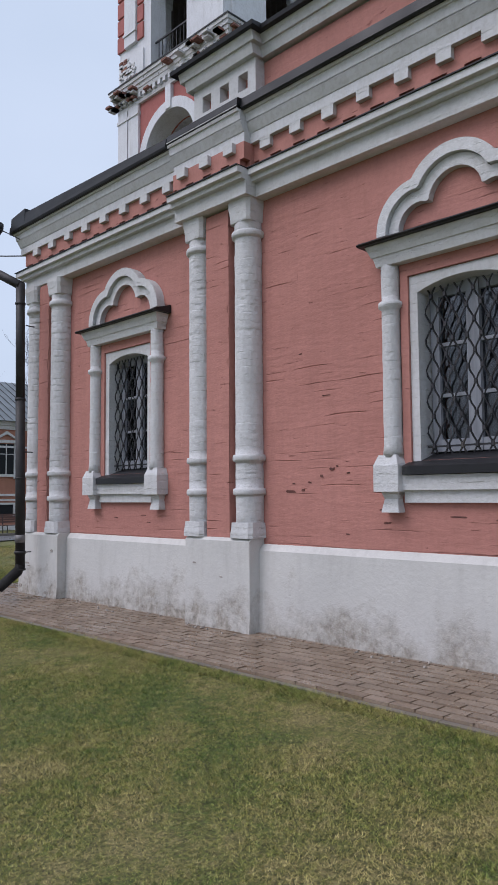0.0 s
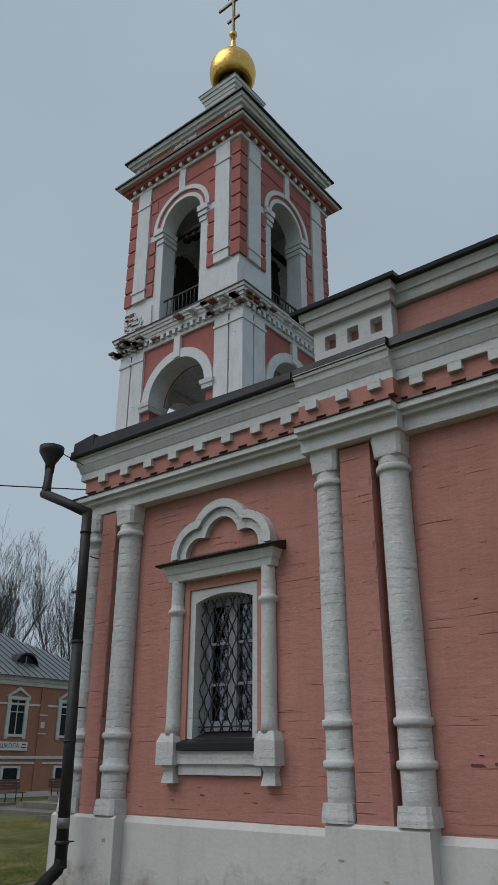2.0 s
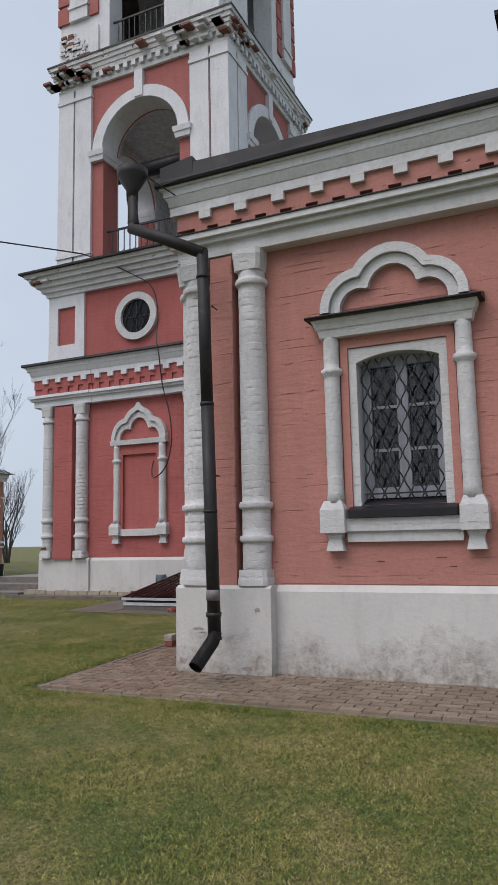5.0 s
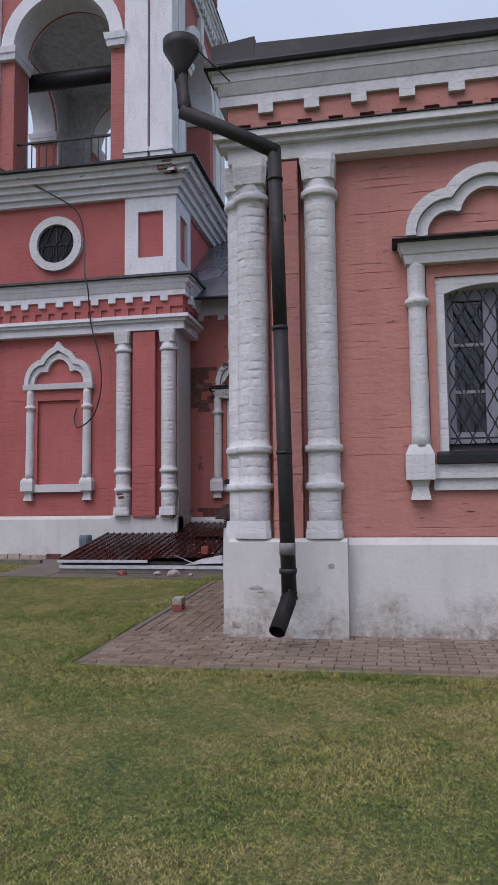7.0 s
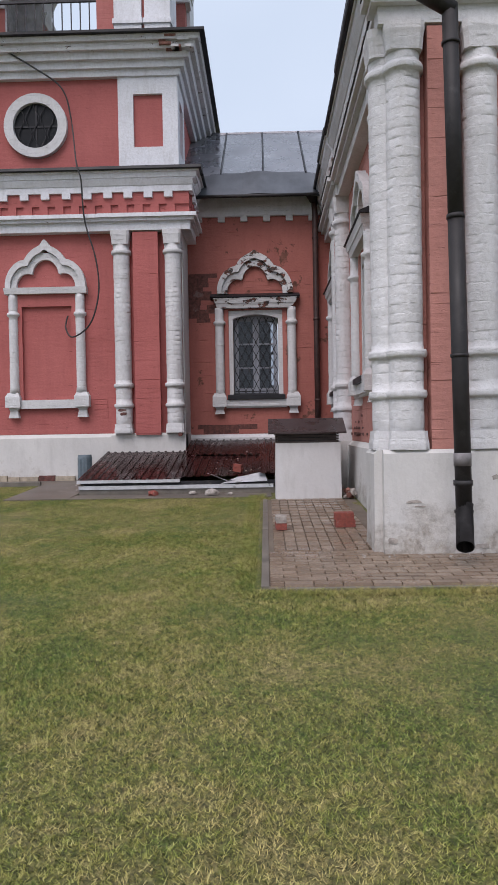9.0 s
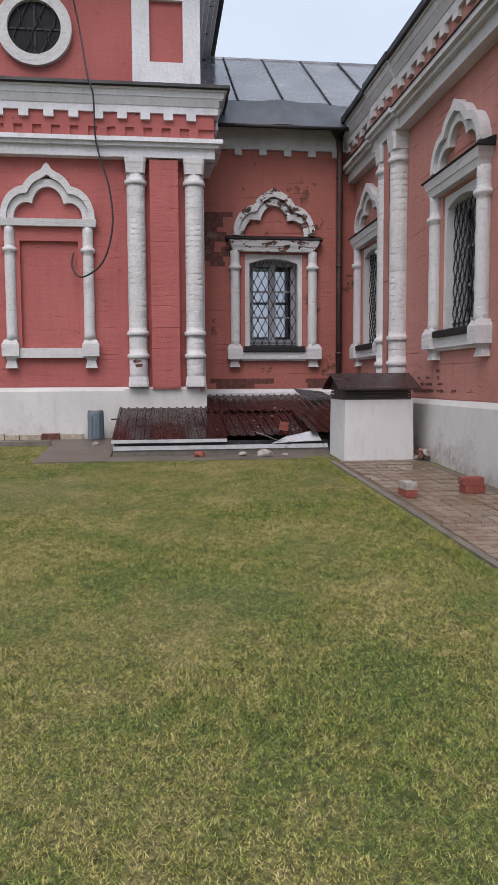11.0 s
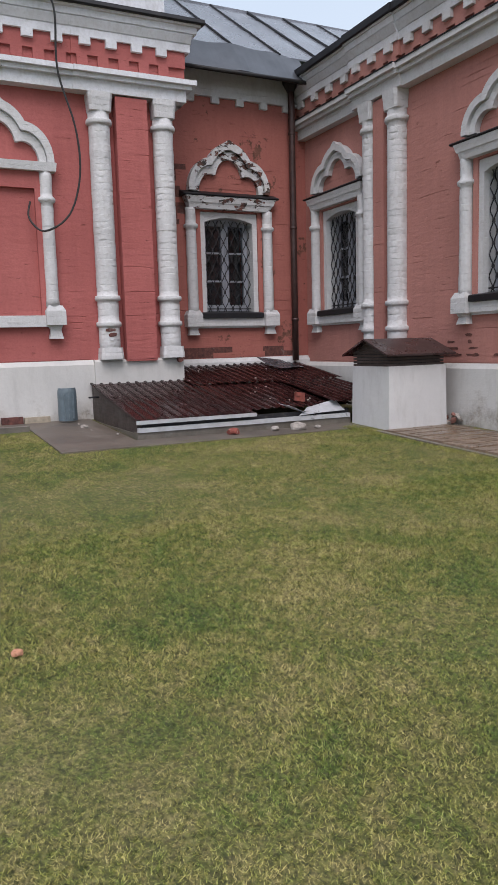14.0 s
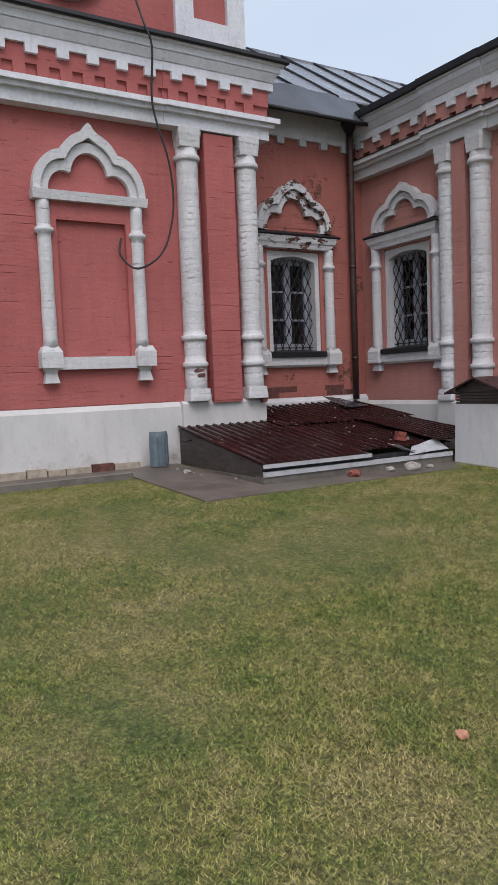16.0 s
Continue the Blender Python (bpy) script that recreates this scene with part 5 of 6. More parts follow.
# ---------------------------------------------------------------- ground
def grid_sheet(name, xs, ys, zf, material, label, category, kind="structure"):
    verts = [(x, y, zf(x, y)) for y in ys for x in xs]
    nx = len(xs)
    faces = [(j * nx + i, j * nx + i + 1, (j + 1) * nx + i + 1, (j + 1) * nx + i) for j in range(len(ys) - 1) for i in range(nx - 1)]
    me = bpy.data.meshes.new(name)
    me.from_pydata(verts, [], faces)
    me.materials.append(material)
    for p in me.polygons:
        p.use_smooth = True
    return tagged(new(name, me), label, category, kind=kind)


far = [-600, -250, -100, -50, -25, -12]
xs = far + [x * 0.5 for x in range(-20, 41)] + [22, 26, 32, 40, 60, 110, 260, 600]
ys = far[:-1] + [y * 0.5 for y in range(-20, 41)] + [22, 24, 26, 28, 30.5, 36, 45, 60, 110, 260, 600]


def lumpy(x, y):
    d = 0.012 * noise.noise(Vector((x * 0.9, y * 0.9, 0))) if abs(x) < 25 and abs(y) < 25 else 0
    return ground_z(x, y) + d - 0.012


grid_sheet("ground", xs, ys, lumpy, LAWN, "patchy short lawn, green and straw coloured", "lawn")
# wet road in front of the far house
grid_sheet("road", [-30 + 3 * i for i in range(28)], [19.2, 20.5, 22, 24, 26, 28, 29.4], lambda x, y: ground_z(x, y) + 0.02, ASPHALT, "wet grey asphalt lane", "road")
kb = thing("kerb_road", pose(0, 0, 0), "pale concrete kerb along the lane", "kerb", kind="structure")
for k in range(18):
    x = -6 + 2.0 * k
    part("kerb_stone", boxes((x + 0.01, x + 1.99, 29.4, 29.55, -0.45, ground_z(10, 29.5) + 0.13)), CONCRETE, kb, bevel=0.01)

# paving of clay pavers along the church
paving = thing("pavement", pose(0, 0, 0), "wet brown clay pavers along the church wall", "pavement", kind="structure")
bm = bmesh.new()
bx = ((4.04, 5.18, -3.5, 10.62), (5.18, 8.42, 9.5, 10.62))
for x0, x1, y0, y1 in bx:
    n = 12
    for i in range(n):
        a, b = x0 + (x1 - x0) * i / n, x0 + (x1 - x0) * (i + 1) / n
        vs = box(bm, a, b, y0, y1, -0.2, 0.0)
        for v in vs[4:]:
            v.co.z = ground_z(v.co.x, 0) - 0.006
part("bedding", bm, plain("sandy_joint", (0.135, 0.108, 0.082), 0.9), paving)
pv_n = 0
edge_rng = random.Random(31)
verts, faces = [], []


def paver(x, y, along_x, dice=rng, half=False):
    lx, ly = (0.1975, 0.0975) if along_x else (0.0975, 0.0975 if half else 0.1975)
    z = ground_z(x, 0) + 0.012 + dice.uniform(-0.003, 0.003)
    t = [dice.uniform(-0.002, 0.002) for _ in range(4)]
    g = 0.004
    a = [(-lx / 2, -ly / 2), (lx / 2, -ly / 2), (lx / 2, ly / 2), (-lx / 2, ly / 2)]
    v = [(x + p, y + q, z - 0.03) for p, q in a] + [(x + p * (1 - g / lx * 2), y + q * (1 - g / ly * 2), z + t[i]) for i, (p, q) in enumerate(a)]
    return v, [(4, 5, 6, 7), (0, 1, 5, 4), (1, 2, 6, 5), (2, 3, 7, 6), (3, 0, 4, 7)]


spots = []
y = -3.4
while y < 10.5:
    for k in range(11):
        x = 4.12 + 0.1 * k
        spots.append((x, y + (0.1 if k % 2 else 0.0), False))
    y += 0.2
x = 5.30
while x < 8.4:
    for k in range(9):
        spots.append((x, 9.71 + 0.1 * k, True))
    x += 0.2
for x, y, ax in spots:
    if y > 10.55:
        continue
    v, f = paver(x, y, ax)
    near = 7.4 < y and x < 6.2
    if near and pv_n < 290:
        me = bpy.data.meshes.new("paver")
        me.from_pydata(v, [], f)
        me.materials.append(PAVER)
        piece("paver", me, paving)
        pv_n += 1
    else:
        b = len(verts)
        verts += v
        faces += [tuple(i + b for i in q) for q in f]
for k in range(0, 11, 2):
    v, f = paver(4.12 + 0.1 * k, 10.55, False, edge_rng, True)
    me = bpy.data.meshes.new("half_paver")
    me.from_pydata(v, [], f)
    me.materials.append(PAVER)
    piece("half_paver", me, paving)
me = bpy.data.meshes.new("pavers")
me.from_pydata(verts, [], faces)
me.materials.append(PAVER)
tagged(piece("pavers", me, paving), kind="stuff")
edging = thing("kerb_pavement", pose(0, 0, 0), "grey concrete edging of the pavers, sunk in the lawn", "kerb", kind="structure")
for k in range(14):
    y0, y1 = -3.5 + k * 1.0, -2.505 + k * 1.0
    part("kerb_stone", boxes((4.0, 4.055, y0, y1, -0.25, ground_z(4.1, 0) - 0.004)), CONCRETE, edging, bevel=0.008)
for k in range(4):
    x0 = 4.06 + k * 1.09
    bm = bmesh.new()
    for v in box(bm, x0, x0 + 1.075, 10.605, 10.66, -0.2, 0)[4:]:
        v.co.z = ground_z(v.co.x, 0) + 0.004
    part("kerb_stone", bm, CONCRETE, edging, bevel=0.008)

apron = thing("concrete_apron", pose(0, 0, 0), "cracked wet concrete slab beside the cellar hatch", "slab", kind="structure")
for x0, x1, y0, y1, dz in ((8.72, 10.46, 13.24, 14.1, 0.0), (10.46, 11.1, 13.24, 17.0, -0.01), (8.72, 9.12, 10.55, 13.24, -0.012)):
    bm = bmesh.new()
    vs = box(bm, x0, x1, y0, y1, -0.2, 0)
    for v in vs[4:]:
        v.co.z = ground_z(v.co.x, 0) + 0.004 + dz * 0.5
    part("slab", bm, APRON, apron, bevel=0.006)
part("kerb_stone", boxes((10.36, 10.45, 14.12, 17.0, 0.0, 0.25)), CONCRETE, apron, bevel=0.012)
# stones exposed at the foot of the tower plinth
foot = thing("foundation_stones", pose(0, 0, 0), "row of bare buff stones and bricks under the plinth", "foundation", kind="structure")
yy = 13.75
while yy < 16.9:
    w = rng.uniform(0.18, 0.36)
    part("stone", boxes((11.03, 11.2, yy, yy + w - 0.015, 0.10, 0.30 + rng.uniform(-0.015, 0.015))), BRICK_OLD if rng.random() < 0.12 else BRICK_PALE, foot, bevel=0.01)
    yy += w

# steps of the entrance beyond the tower base
st = thing("steps", pose(0, 0, 0), "low grey stone entrance steps, wet", "steps", kind="structure")
for k in range(4):
    part("step", boxes((10.2 + 0.7 * k, 15.5, 17.15, 20.2 - 0.35 * k, -0.4, 0.13 + 0.13 * k)), CONCRETE, st, bevel=0.015)
part("side_slab", boxes((8.9, 10.6, 17.1, 20.6, -0.4, 0.05)), CONCRETE, st, bevel=0.01)

# ---------------------------------------------------------------- grass
def blades(name, areas, label):
    r = np.random.default_rng(11)
    P = []
    for x0, x1, y0, y1, per in areas:
        n = int((x1 - x0) * (y1 - y0) * per)
        P.append(np.stack([r.uniform(x0, x1, n), r.uniform(y0, y1, n)], 1))
    P = np.concatenate(P)
    x, y = P[:, 0], P[:, 1]
    ok = ~((x > 3.985) & (x < 8.45) & (y < 10.70)) & ~((x > 8.36) & (y < 10.6)) & ~((x > 8.82 + 0.05 * np.sin(y * 9)) & (y < 14.02 + 0.05 * np.sin(x * 11))) & ~((x > 10.34) & (y < 17.0)) & ~((x > 8.85) & (y > 17.05))
    x, y = x[ok], y[ok]
    n = len(x)
    fz = np.clip((y - 17.5) / 13.0, 0, 1)
    dip = np.clip((y - 11.5) / 3.0, 0, 1)
    z = (0.04 * (np.clip(x, -12, 11.5) - 5.5) - 0.04 * dip * np.maximum(0.0, 8.5 - np.maximum(x, 0.0))) * (1 - fz) - 0.33 * fz * fz * (3 - 2 * fz) - 0.012
    edge = (np.abs(x - 3.94) < 0.12) & (y < 10.8) | (np.abs(y - 10.74) < 0.1) & (x > 4)
    tall = r.uniform(0.008, 0.017, n) * np.where(edge, 2.6, 1.0) * (0.8 + 0.4 * np.sin(x * 1.7 + np.sin(y * 2.3)) ** 2)
    a, lean = r.uniform(0, 2 * np.pi, n), r.uniform(0.5, 2.0, n) * tall
    w = r.uniform(0.0013, 0.0025, n)
    la = r.uniform(0, 2 * np.pi, n)
    V = np.empty((n, 3, 3))
    V[:, 0] = np.stack([x - w * np.cos(a), y - w * np.sin(a), z], 1)
    V[:, 1] = np.stack([x + w * np.cos(a), y + w * np.sin(a), z], 1)
    V[:, 2] = np.stack([x + lean * np.cos(la), y + lean * np.sin(la), z + tall], 1)
    me = bpy.data.meshes.new(name)
    me.vertices.add(3 * n)
    me.vertices.foreach_set("co", V.reshape(-1))
    me.loops.add(3 * n)
    me.loops.foreach_set("vertex_index", np.arange(3 * n, dtype=np.int32))
    me.polygons.add(n)
    me.polygons.foreach_set("loop_start", np.arange(0, 3 * n, 3, dtype=np.int32))
    me.update(calc_edges=True)
    at = me.attributes.new("shade", "FLOAT", "FACE")
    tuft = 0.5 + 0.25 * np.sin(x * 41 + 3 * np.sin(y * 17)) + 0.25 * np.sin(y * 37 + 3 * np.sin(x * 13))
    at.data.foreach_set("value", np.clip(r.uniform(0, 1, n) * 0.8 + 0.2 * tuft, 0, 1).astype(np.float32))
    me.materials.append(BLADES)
    return tagged(new(name, me), label, "grass", kind="stuff")


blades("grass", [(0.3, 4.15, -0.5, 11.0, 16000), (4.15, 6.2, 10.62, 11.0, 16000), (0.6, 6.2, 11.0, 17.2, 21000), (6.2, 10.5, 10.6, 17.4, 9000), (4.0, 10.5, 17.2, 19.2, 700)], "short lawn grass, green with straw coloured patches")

# ---------------------------------------------------------------- drainpipes
dp = thing("drainpipe", pose(0, 0, 0), "black sheet metal drainpipe with hopper at the church corner", "drainpipe")
bm = bmesh.new()
lathe(bm, [(0.06, 4.86), (0.065, 4.98), (0.16, 5.14), (0.165, 5.22), (0.15, 5.22), (0.14, 5.16)], 4.66, 9.99, 18)
part("hopper", bm, PIPE, dp)
bm = bmesh.new()
tube(bm, [(4.66, 9.99, 4.92), (4.62, 9.95, 4.60), (4.61, 9.92, 4.54)], 0.062, 14)
part("pipe", bm, PIPE, dp)
bm = bmesh.new()
tube(bm, [(4.60, 9.97, 4.545), (4.64, 9.6, 4.37), (4.70, 9.15, 4.14)], 0.062, 14)
part("offset_pipe", bm, PIPE, dp)
bm = bmesh.new()
tube(bm, [(4.70, 9.175, 4.18), (4.71, 9.145, 2.6)], 0.060, 14)
part("pipe", bm, PIPE, dp)
bm = bmesh.new()
tube(bm, [(4.71, 9.145, 2.62), (4.725, 9.105, 0.36)], 0.063, 14)
part("pipe", bm, PIPE, dp)
bm = bmesh.new()
tube(bm, [(4.725, 9.10, 0.42), (4.70, 9.11, 0.34), (4.46, 9.17, 0.13)], 0.066, 14, closed_ends=False)
bmesh.ops.solidify(bm, geom=bm.faces[:], thickness=0.004)
part("outlet", bm, PIPE, dp)
for z, m, hh, rr in ((0.76, BAND_GREY, 0.05, 0.067), (0.58, PIPE, 0.02, 0.074), (0.36, PIPE, 0.012, 0.072), (3.9, PIPE, 0.012, 0.069), (2.6, PIPE, 0.015, 0.069), (1.55, PIPE, 0.012, 0.069)):
    bm = bmesh.new()
    x = 4.71 + (2.6 - z) * 0.006
    y = 9.10 + 0.018 * z
    tube(bm, [(x, y, z - hh), (x, y, z + hh)], rr, 14)
    part("band", bm, m, dp, "grey repair band" if m is BAND_GREY else "")
for z in (0.58, 1.9, 3.6):
    bm = bmesh.new()
    tube(bm, [(4.75, 9.10, z), (4.88, 9.11, z)], 0.008, 6)
    part("bracket", bm, IRON, dp)
bm = bmesh.new()
tube(bm, [(4.62, 9.86, 5.14), (4.90, 9.6, 4.95)], 0.007, 5)
part("stay_wire", bm, IRON, dp)
bp = thing("drainpipe", pose(0, 0, 0), "brown drainpipe in the inner corner", "drainpipe")
bm = bmesh.new()
tube(bm, [(11.86, 9.72, 4.98), (11.88, 9.70, 4.7), (11.89, 9.70, 2.6), (11.89, 9.70, 0.86)], 0.05, 12)
part("pipe", bm, PIPE_BROWN, bp)
bm = bmesh.new()
lathe(bm, [(0.055, 4.9), (0.12, 5.02), (0.13, 5.12), (0.11, 5.12)], 11.85, 9.73, 14)
part("hopper", bm, PIPE, bp)
for z in (4.3, 2.9, 1.5):
    bm = bmesh.new()
    tube(bm, [(11.89, 9.70, z - 0.02), (11.89, 9.70, z + 0.02)], 0.058, 12)
    part("band", bm, PIPE_BROWN, bp)
# gutter along the recess eave
bm = bmesh.new()
tube(bm, [(11.53, 9.62, 4.94), (11.53, 11.75, 4.94)], 0.03, 8)
tagged(new("gutter", mesh_of(bm, PIPE)), "thin dark gutter edge along the eave", "gutter")

# ---------------------------------------------------------------- cellar hatch
hz = lambda x: 0.335 + 0.168 * (x - 9.15)
hatch = thing("cellar_hatch", pose(0, 0, 0), "low cellar hatch roofed with wet brown profiled sheets", "hatch")


def ribbed(x0, x1, y0, y1, lift, n_pitch=0.118, warp=0.0):
    bm = bmesh.new()
    prof = []
    y = y0
    while y < y1 - 0.02:
        prof += [(y, 0.0), (y + n_pitch * 0.62, 0.0), (y + n_pitch * 0.70, 0.018), (y + n_pitch * 0.92, 0.018)]
        y += n_pitch
    prof.append((min(y, y1), 0.0))
    nx = 9
    rows = []
    for i in range(nx):
        x = x0 + (x1 - x0) * i / (nx - 1)
        rows.append([bm.verts.new((x, yy, hz(x) + dz + lift + warp * math.sin(yy * 4 + i * 0.5))) for yy, dz in prof])
    for a, b in zip(rows, rows[1:]):
        for k in range(len(prof) - 1):
            bm.faces.new((a[k], b[k], b[k + 1], a[k + 1]))
    bmesh.ops.solidify(bm, geom=bm.faces[:], thickness=0.003)
    return bm


part("roof_sheet", ribbed(9.12, 11.08, 11.80, 13.22, 0.012), HATCH, hatch)
part("roof_sheet", ribbed(9.30, 10.75, 10.35, 11.82, 0.0, warp=0.006), HATCH, hatch)
part("roof_sheet", ribbed(10.68, 11.97, 9.60, 11.90, 0.022, warp=0.005), HATCH, hatch)
lifted = part("roof_sheet", ribbed(9.15, 10.72, 9.66, 10.72, 0.0, warp=0.008), HATCH, hatch, "brown sheet torn loose and tilted")
lifted.matrix_basis = Matrix.Translation((10.7, 9.7, hz(10.7))) @ pose(0, 0, 0.012, 1.4, 1.8, 0) @ Matrix.Translation((-10.7, -9.7, -hz(10.7)))
bm = bmesh.new()
prism(bm, [(9.2, 0.10), (9.2, hz(9.2) - 0.01), (11.08, hz(11.08) - 0.01), (11.08, 0.10)], 13.14, 13.19)
for v in bm.verts:
    v.co = Vector((v.co.y, v.co.x, v.co.z))
part("side_board", bm, WOOD_DK, hatch, "dark side board")
# shade under the sheet's front edge, built as a solid dark strip
part("front_board", boxes((9.19, 9.22, 10.5, 13.14, 0.20, 0.315)), IRON, hatch, "dark strip standing in for the shaded gap under the sheet")
bm = boxes((9.13, 9.17, 10.52, 13.20, 0.215, 0.265))
part("front_trim", bm, TRIM_PALE, hatch, "pale metal strip", bevel=0.004)
part("sheet_edge", boxes((9.105, 9.13, 11.80, 13.22, 0.305, 0.345)), TRIM_PALE, hatch, "worn pale front edge", bevel=0.004)
part("kerb", boxes((9.15, 9.30, 10.5, 13.20, -0.1, 0.215), (9.30, 11.06, 13.06, 13.20, -0.1, 0.20)), CONCRETE, hatch, "rough concrete kerb", bevel=0.01)
bm = bmesh.new()
tube(bm, [(10.75, 13.18, 0.52), (10.75, 13.32, 0.52)], 0.012, 6)
part("hasp", bm, IRON, hatch)


def loose(name, bm, mat, m, label, category, group="", bevel=0.006):
    ob = new(name, mesh_of(bm, mat, name, bevel))
    ob.matrix_world = m
    return tagged(ob, label, category, group)


def bent_sheet(w, l, fold):
    bm = bmesh.new()
    n = 7
    rows = [[bm.verts.new((-w / 2 + w * i / (n - 1), -l / 2 + l * j, 0.006 + fold * (i / (n - 1)) ** 2 * (0.4 + 0.6 * j))) for j in (0, 0.5, 1)] for i in range(n)]
    for a, b in zip(rows, rows[1:]):
        for k in range(2):
            bm.faces.new((a[k], b[k], b[k + 1], a[k + 1]))
    bmesh.ops.solidify(bm, geom=bm.faces[:], thickness=0.003)
    return bm


def torn_flap(corners):
    bm = bmesh.new()
    bm.faces.new([bm.verts.new(c) for c in corners])
    bmesh.ops.subdivide_edges(bm, edges=bm.edges[:], cuts=3, use_grid_fill=True)
    for v in bm.verts:
        v.co.z += 0.012 * noise.noise(v.co * 7)
    bmesh.ops.solidify(bm, geom=bm.faces[:], thickness=0.003)
    return bm


loose("metal_sheet", torn_flap(((9.24, 11.44, 0.425), (9.14, 11.36, 0.40), (9.13, 11.10, 0.285), (9.24, 11.12, 0.30))), TRIM_PALE, pose(0, 0, 0), "torn pale metal strip bent down over the hatch edge", "metal sheet", bevel=0)
loose("metal_sheet", torn_flap(((9.12, 11.24, 0.275), (9.30, 11.02, 0.345), (9.30, 10.64, 0.42), (9.12, 10.60, 0.305))), TRIM_PALE, pose(0, 0, 0), "pale bent metal flap lying on the hatch edge", "metal sheet", bevel=0)
loose("metal_sheet", bent_sheet(0.50, 0.55, 0.09), ROOF_ZINC, pose(11.6, 10.15, hz(11.6) + 0.055, 0, -9, 20), "grey bent metal sheet lying by the inner corner", "metal sheet", bevel=0)


def brick_bm(l=0.25, w=0.12, h=0.065):
    return boxes((-l / 2, l / 2, -w / 2, w / 2, 0, h))


loose("brick", brick_bm(0.125, 0.09, 0.055), BRICK_RED, pose(9.50, 11.02, hz(9.50) + 0.02, 0, -9, 70), "red brick lying on the hatch", "brick", "loose bricks")
loose("brick", brick_bm(0.11, 0.085, 0.05), BRICK_RED, pose(9.49, 11.02, hz(9.50) + 0.078, 0, -9, 78), "red brick stacked on another on the hatch", "brick", "loose bricks")
loose("brick", brick_bm(0.18, 0.10), BRICK_RED, pose(6.22, 10.48, ground_z(6.22, 0) + 0.012, 0, 0, 4), "red brick on the pavers", "brick", "loose bricks")
loose("brick", brick_bm(0.18, 0.10), RUBBLE, pose(6.22, 10.48, ground_z(6.22, 0) + 0.078, 0, 0, 2), "mortar covered brick stacked on another", "brick", "loose bricks")
loose("brick", brick_bm(0.19, 0.12, 0.07), BRICK_RED, pose(6.30, 9.85, ground_z(6.3, 0) + 0.012, 0, 0, 93), "red brick by the corner plinth", "brick", "loose bricks")
loose("brick", brick_bm(0.19, 0.12, 0.07), BRICK_RED, pose(6.31, 9.86, ground_z(6.3, 0) + 0.083, 0, 0, 88), "red brick stacked by the corner plinth", "brick", "loose bricks")


def chunk(r, seed):
    q = random.Random(seed)
    bm = bmesh.new()
    bmesh.ops.create_icosphere(bm, subdivisions=2, radius=r)
    for v in bm.verts:
        v.co *= 1 + 0.35 * noise.noise(v.co * (2.2 / r) + Vector((seed, 0, 0)))
        v.co.z = max(v.co.z * 0.6, -r * 0.3)
    return bm


for k, (x, y, r, m, lab) in enumerate(((8.95, 11.35, 0.10, RUBBLE, "pale lump of mortar on the slab"), (9.02, 11.62, 0.055, RUBBLE, "small lump of mortar"), (9.0, 12.15, 0.075, BRICK_RED, "broken red brick on the slab"),
                                       (8.93, 11.1, 0.04, RUBBLE, "small lump of mortar"), (4.76, 15.13, 0.027, BRICK_CHIP, "orange brick chip in the grass"), (10.3, 13.5, 0.05, RUBBLE, "pale crumb on the slab"),
                                       (9.08, 9.62, 0.09, RUBBLE, "rubble between shaft and wall"), (8.72, 9.58, 0.07, RUBBLE, "rubble between shaft and wall"), (8.45, 9.60, 0.05, RUBBLE, "rubble between shaft and wall"))):
    z = ground_z(x, y) + r * 0.3
    loose("rubble", chunk(r, k), m, pose(x, y, z, 0, 0, 40 * k), lab, "rubble", bevel=0)
for k in range(10):
    r = rng.uniform(0.04, 0.09)
    x, z = rng.uniform(8.3, 8.5), 0.13 + 0.012 * k
    loose("rubble", chunk(r * 0.6, 50 + k), RUBBLE if k % 3 else BRICK_TOWER, pose(x, 9.55 + 0.04 * math.sin(k * 2.3), z, 25 * k, 0, 30 * k), "broken masonry between shaft and wall", "rubble", bevel=0)
# crumbs of plaster along the wall foot and on the hatch
bm = bmesh.new()
for k in range(132):
    if k < 90:
        y = rng.uniform(1.0, 9.9)
        x, z = rng.uniform(4.9, 5.1) if not (5.05 < y < 6.1 or y > 8.55) else rng.uniform(4.86, 4.98), 0.0
        z = ground_z(x, 0) + 0.016
    elif k < 125:
        x, y = rng.uniform(9.4, 11.7), rng.uniform(10.2, 11.9)
        z = hz(x) + 0.03
    else:
        x, y = rng.uniform(8.5, 11.0), rng.uniform(13.3, 13.9)
        z = ground_z(x, 0) + 0.022
    s = rng.uniform(0.004, 0.014)
    taper(bm, x - s, x + s, y - s * 0.8, y + s * 0.8, z - 0.004, z + s * 0.7, s * 0.3, s * 0.3, s * 0.2)
loose("plaster_crumbs", bm, RUBBLE, pose(0, 0, 0), "crumbs of fallen plaster along the wall", "rubble", bevel=0)["kind"] = "stuff"

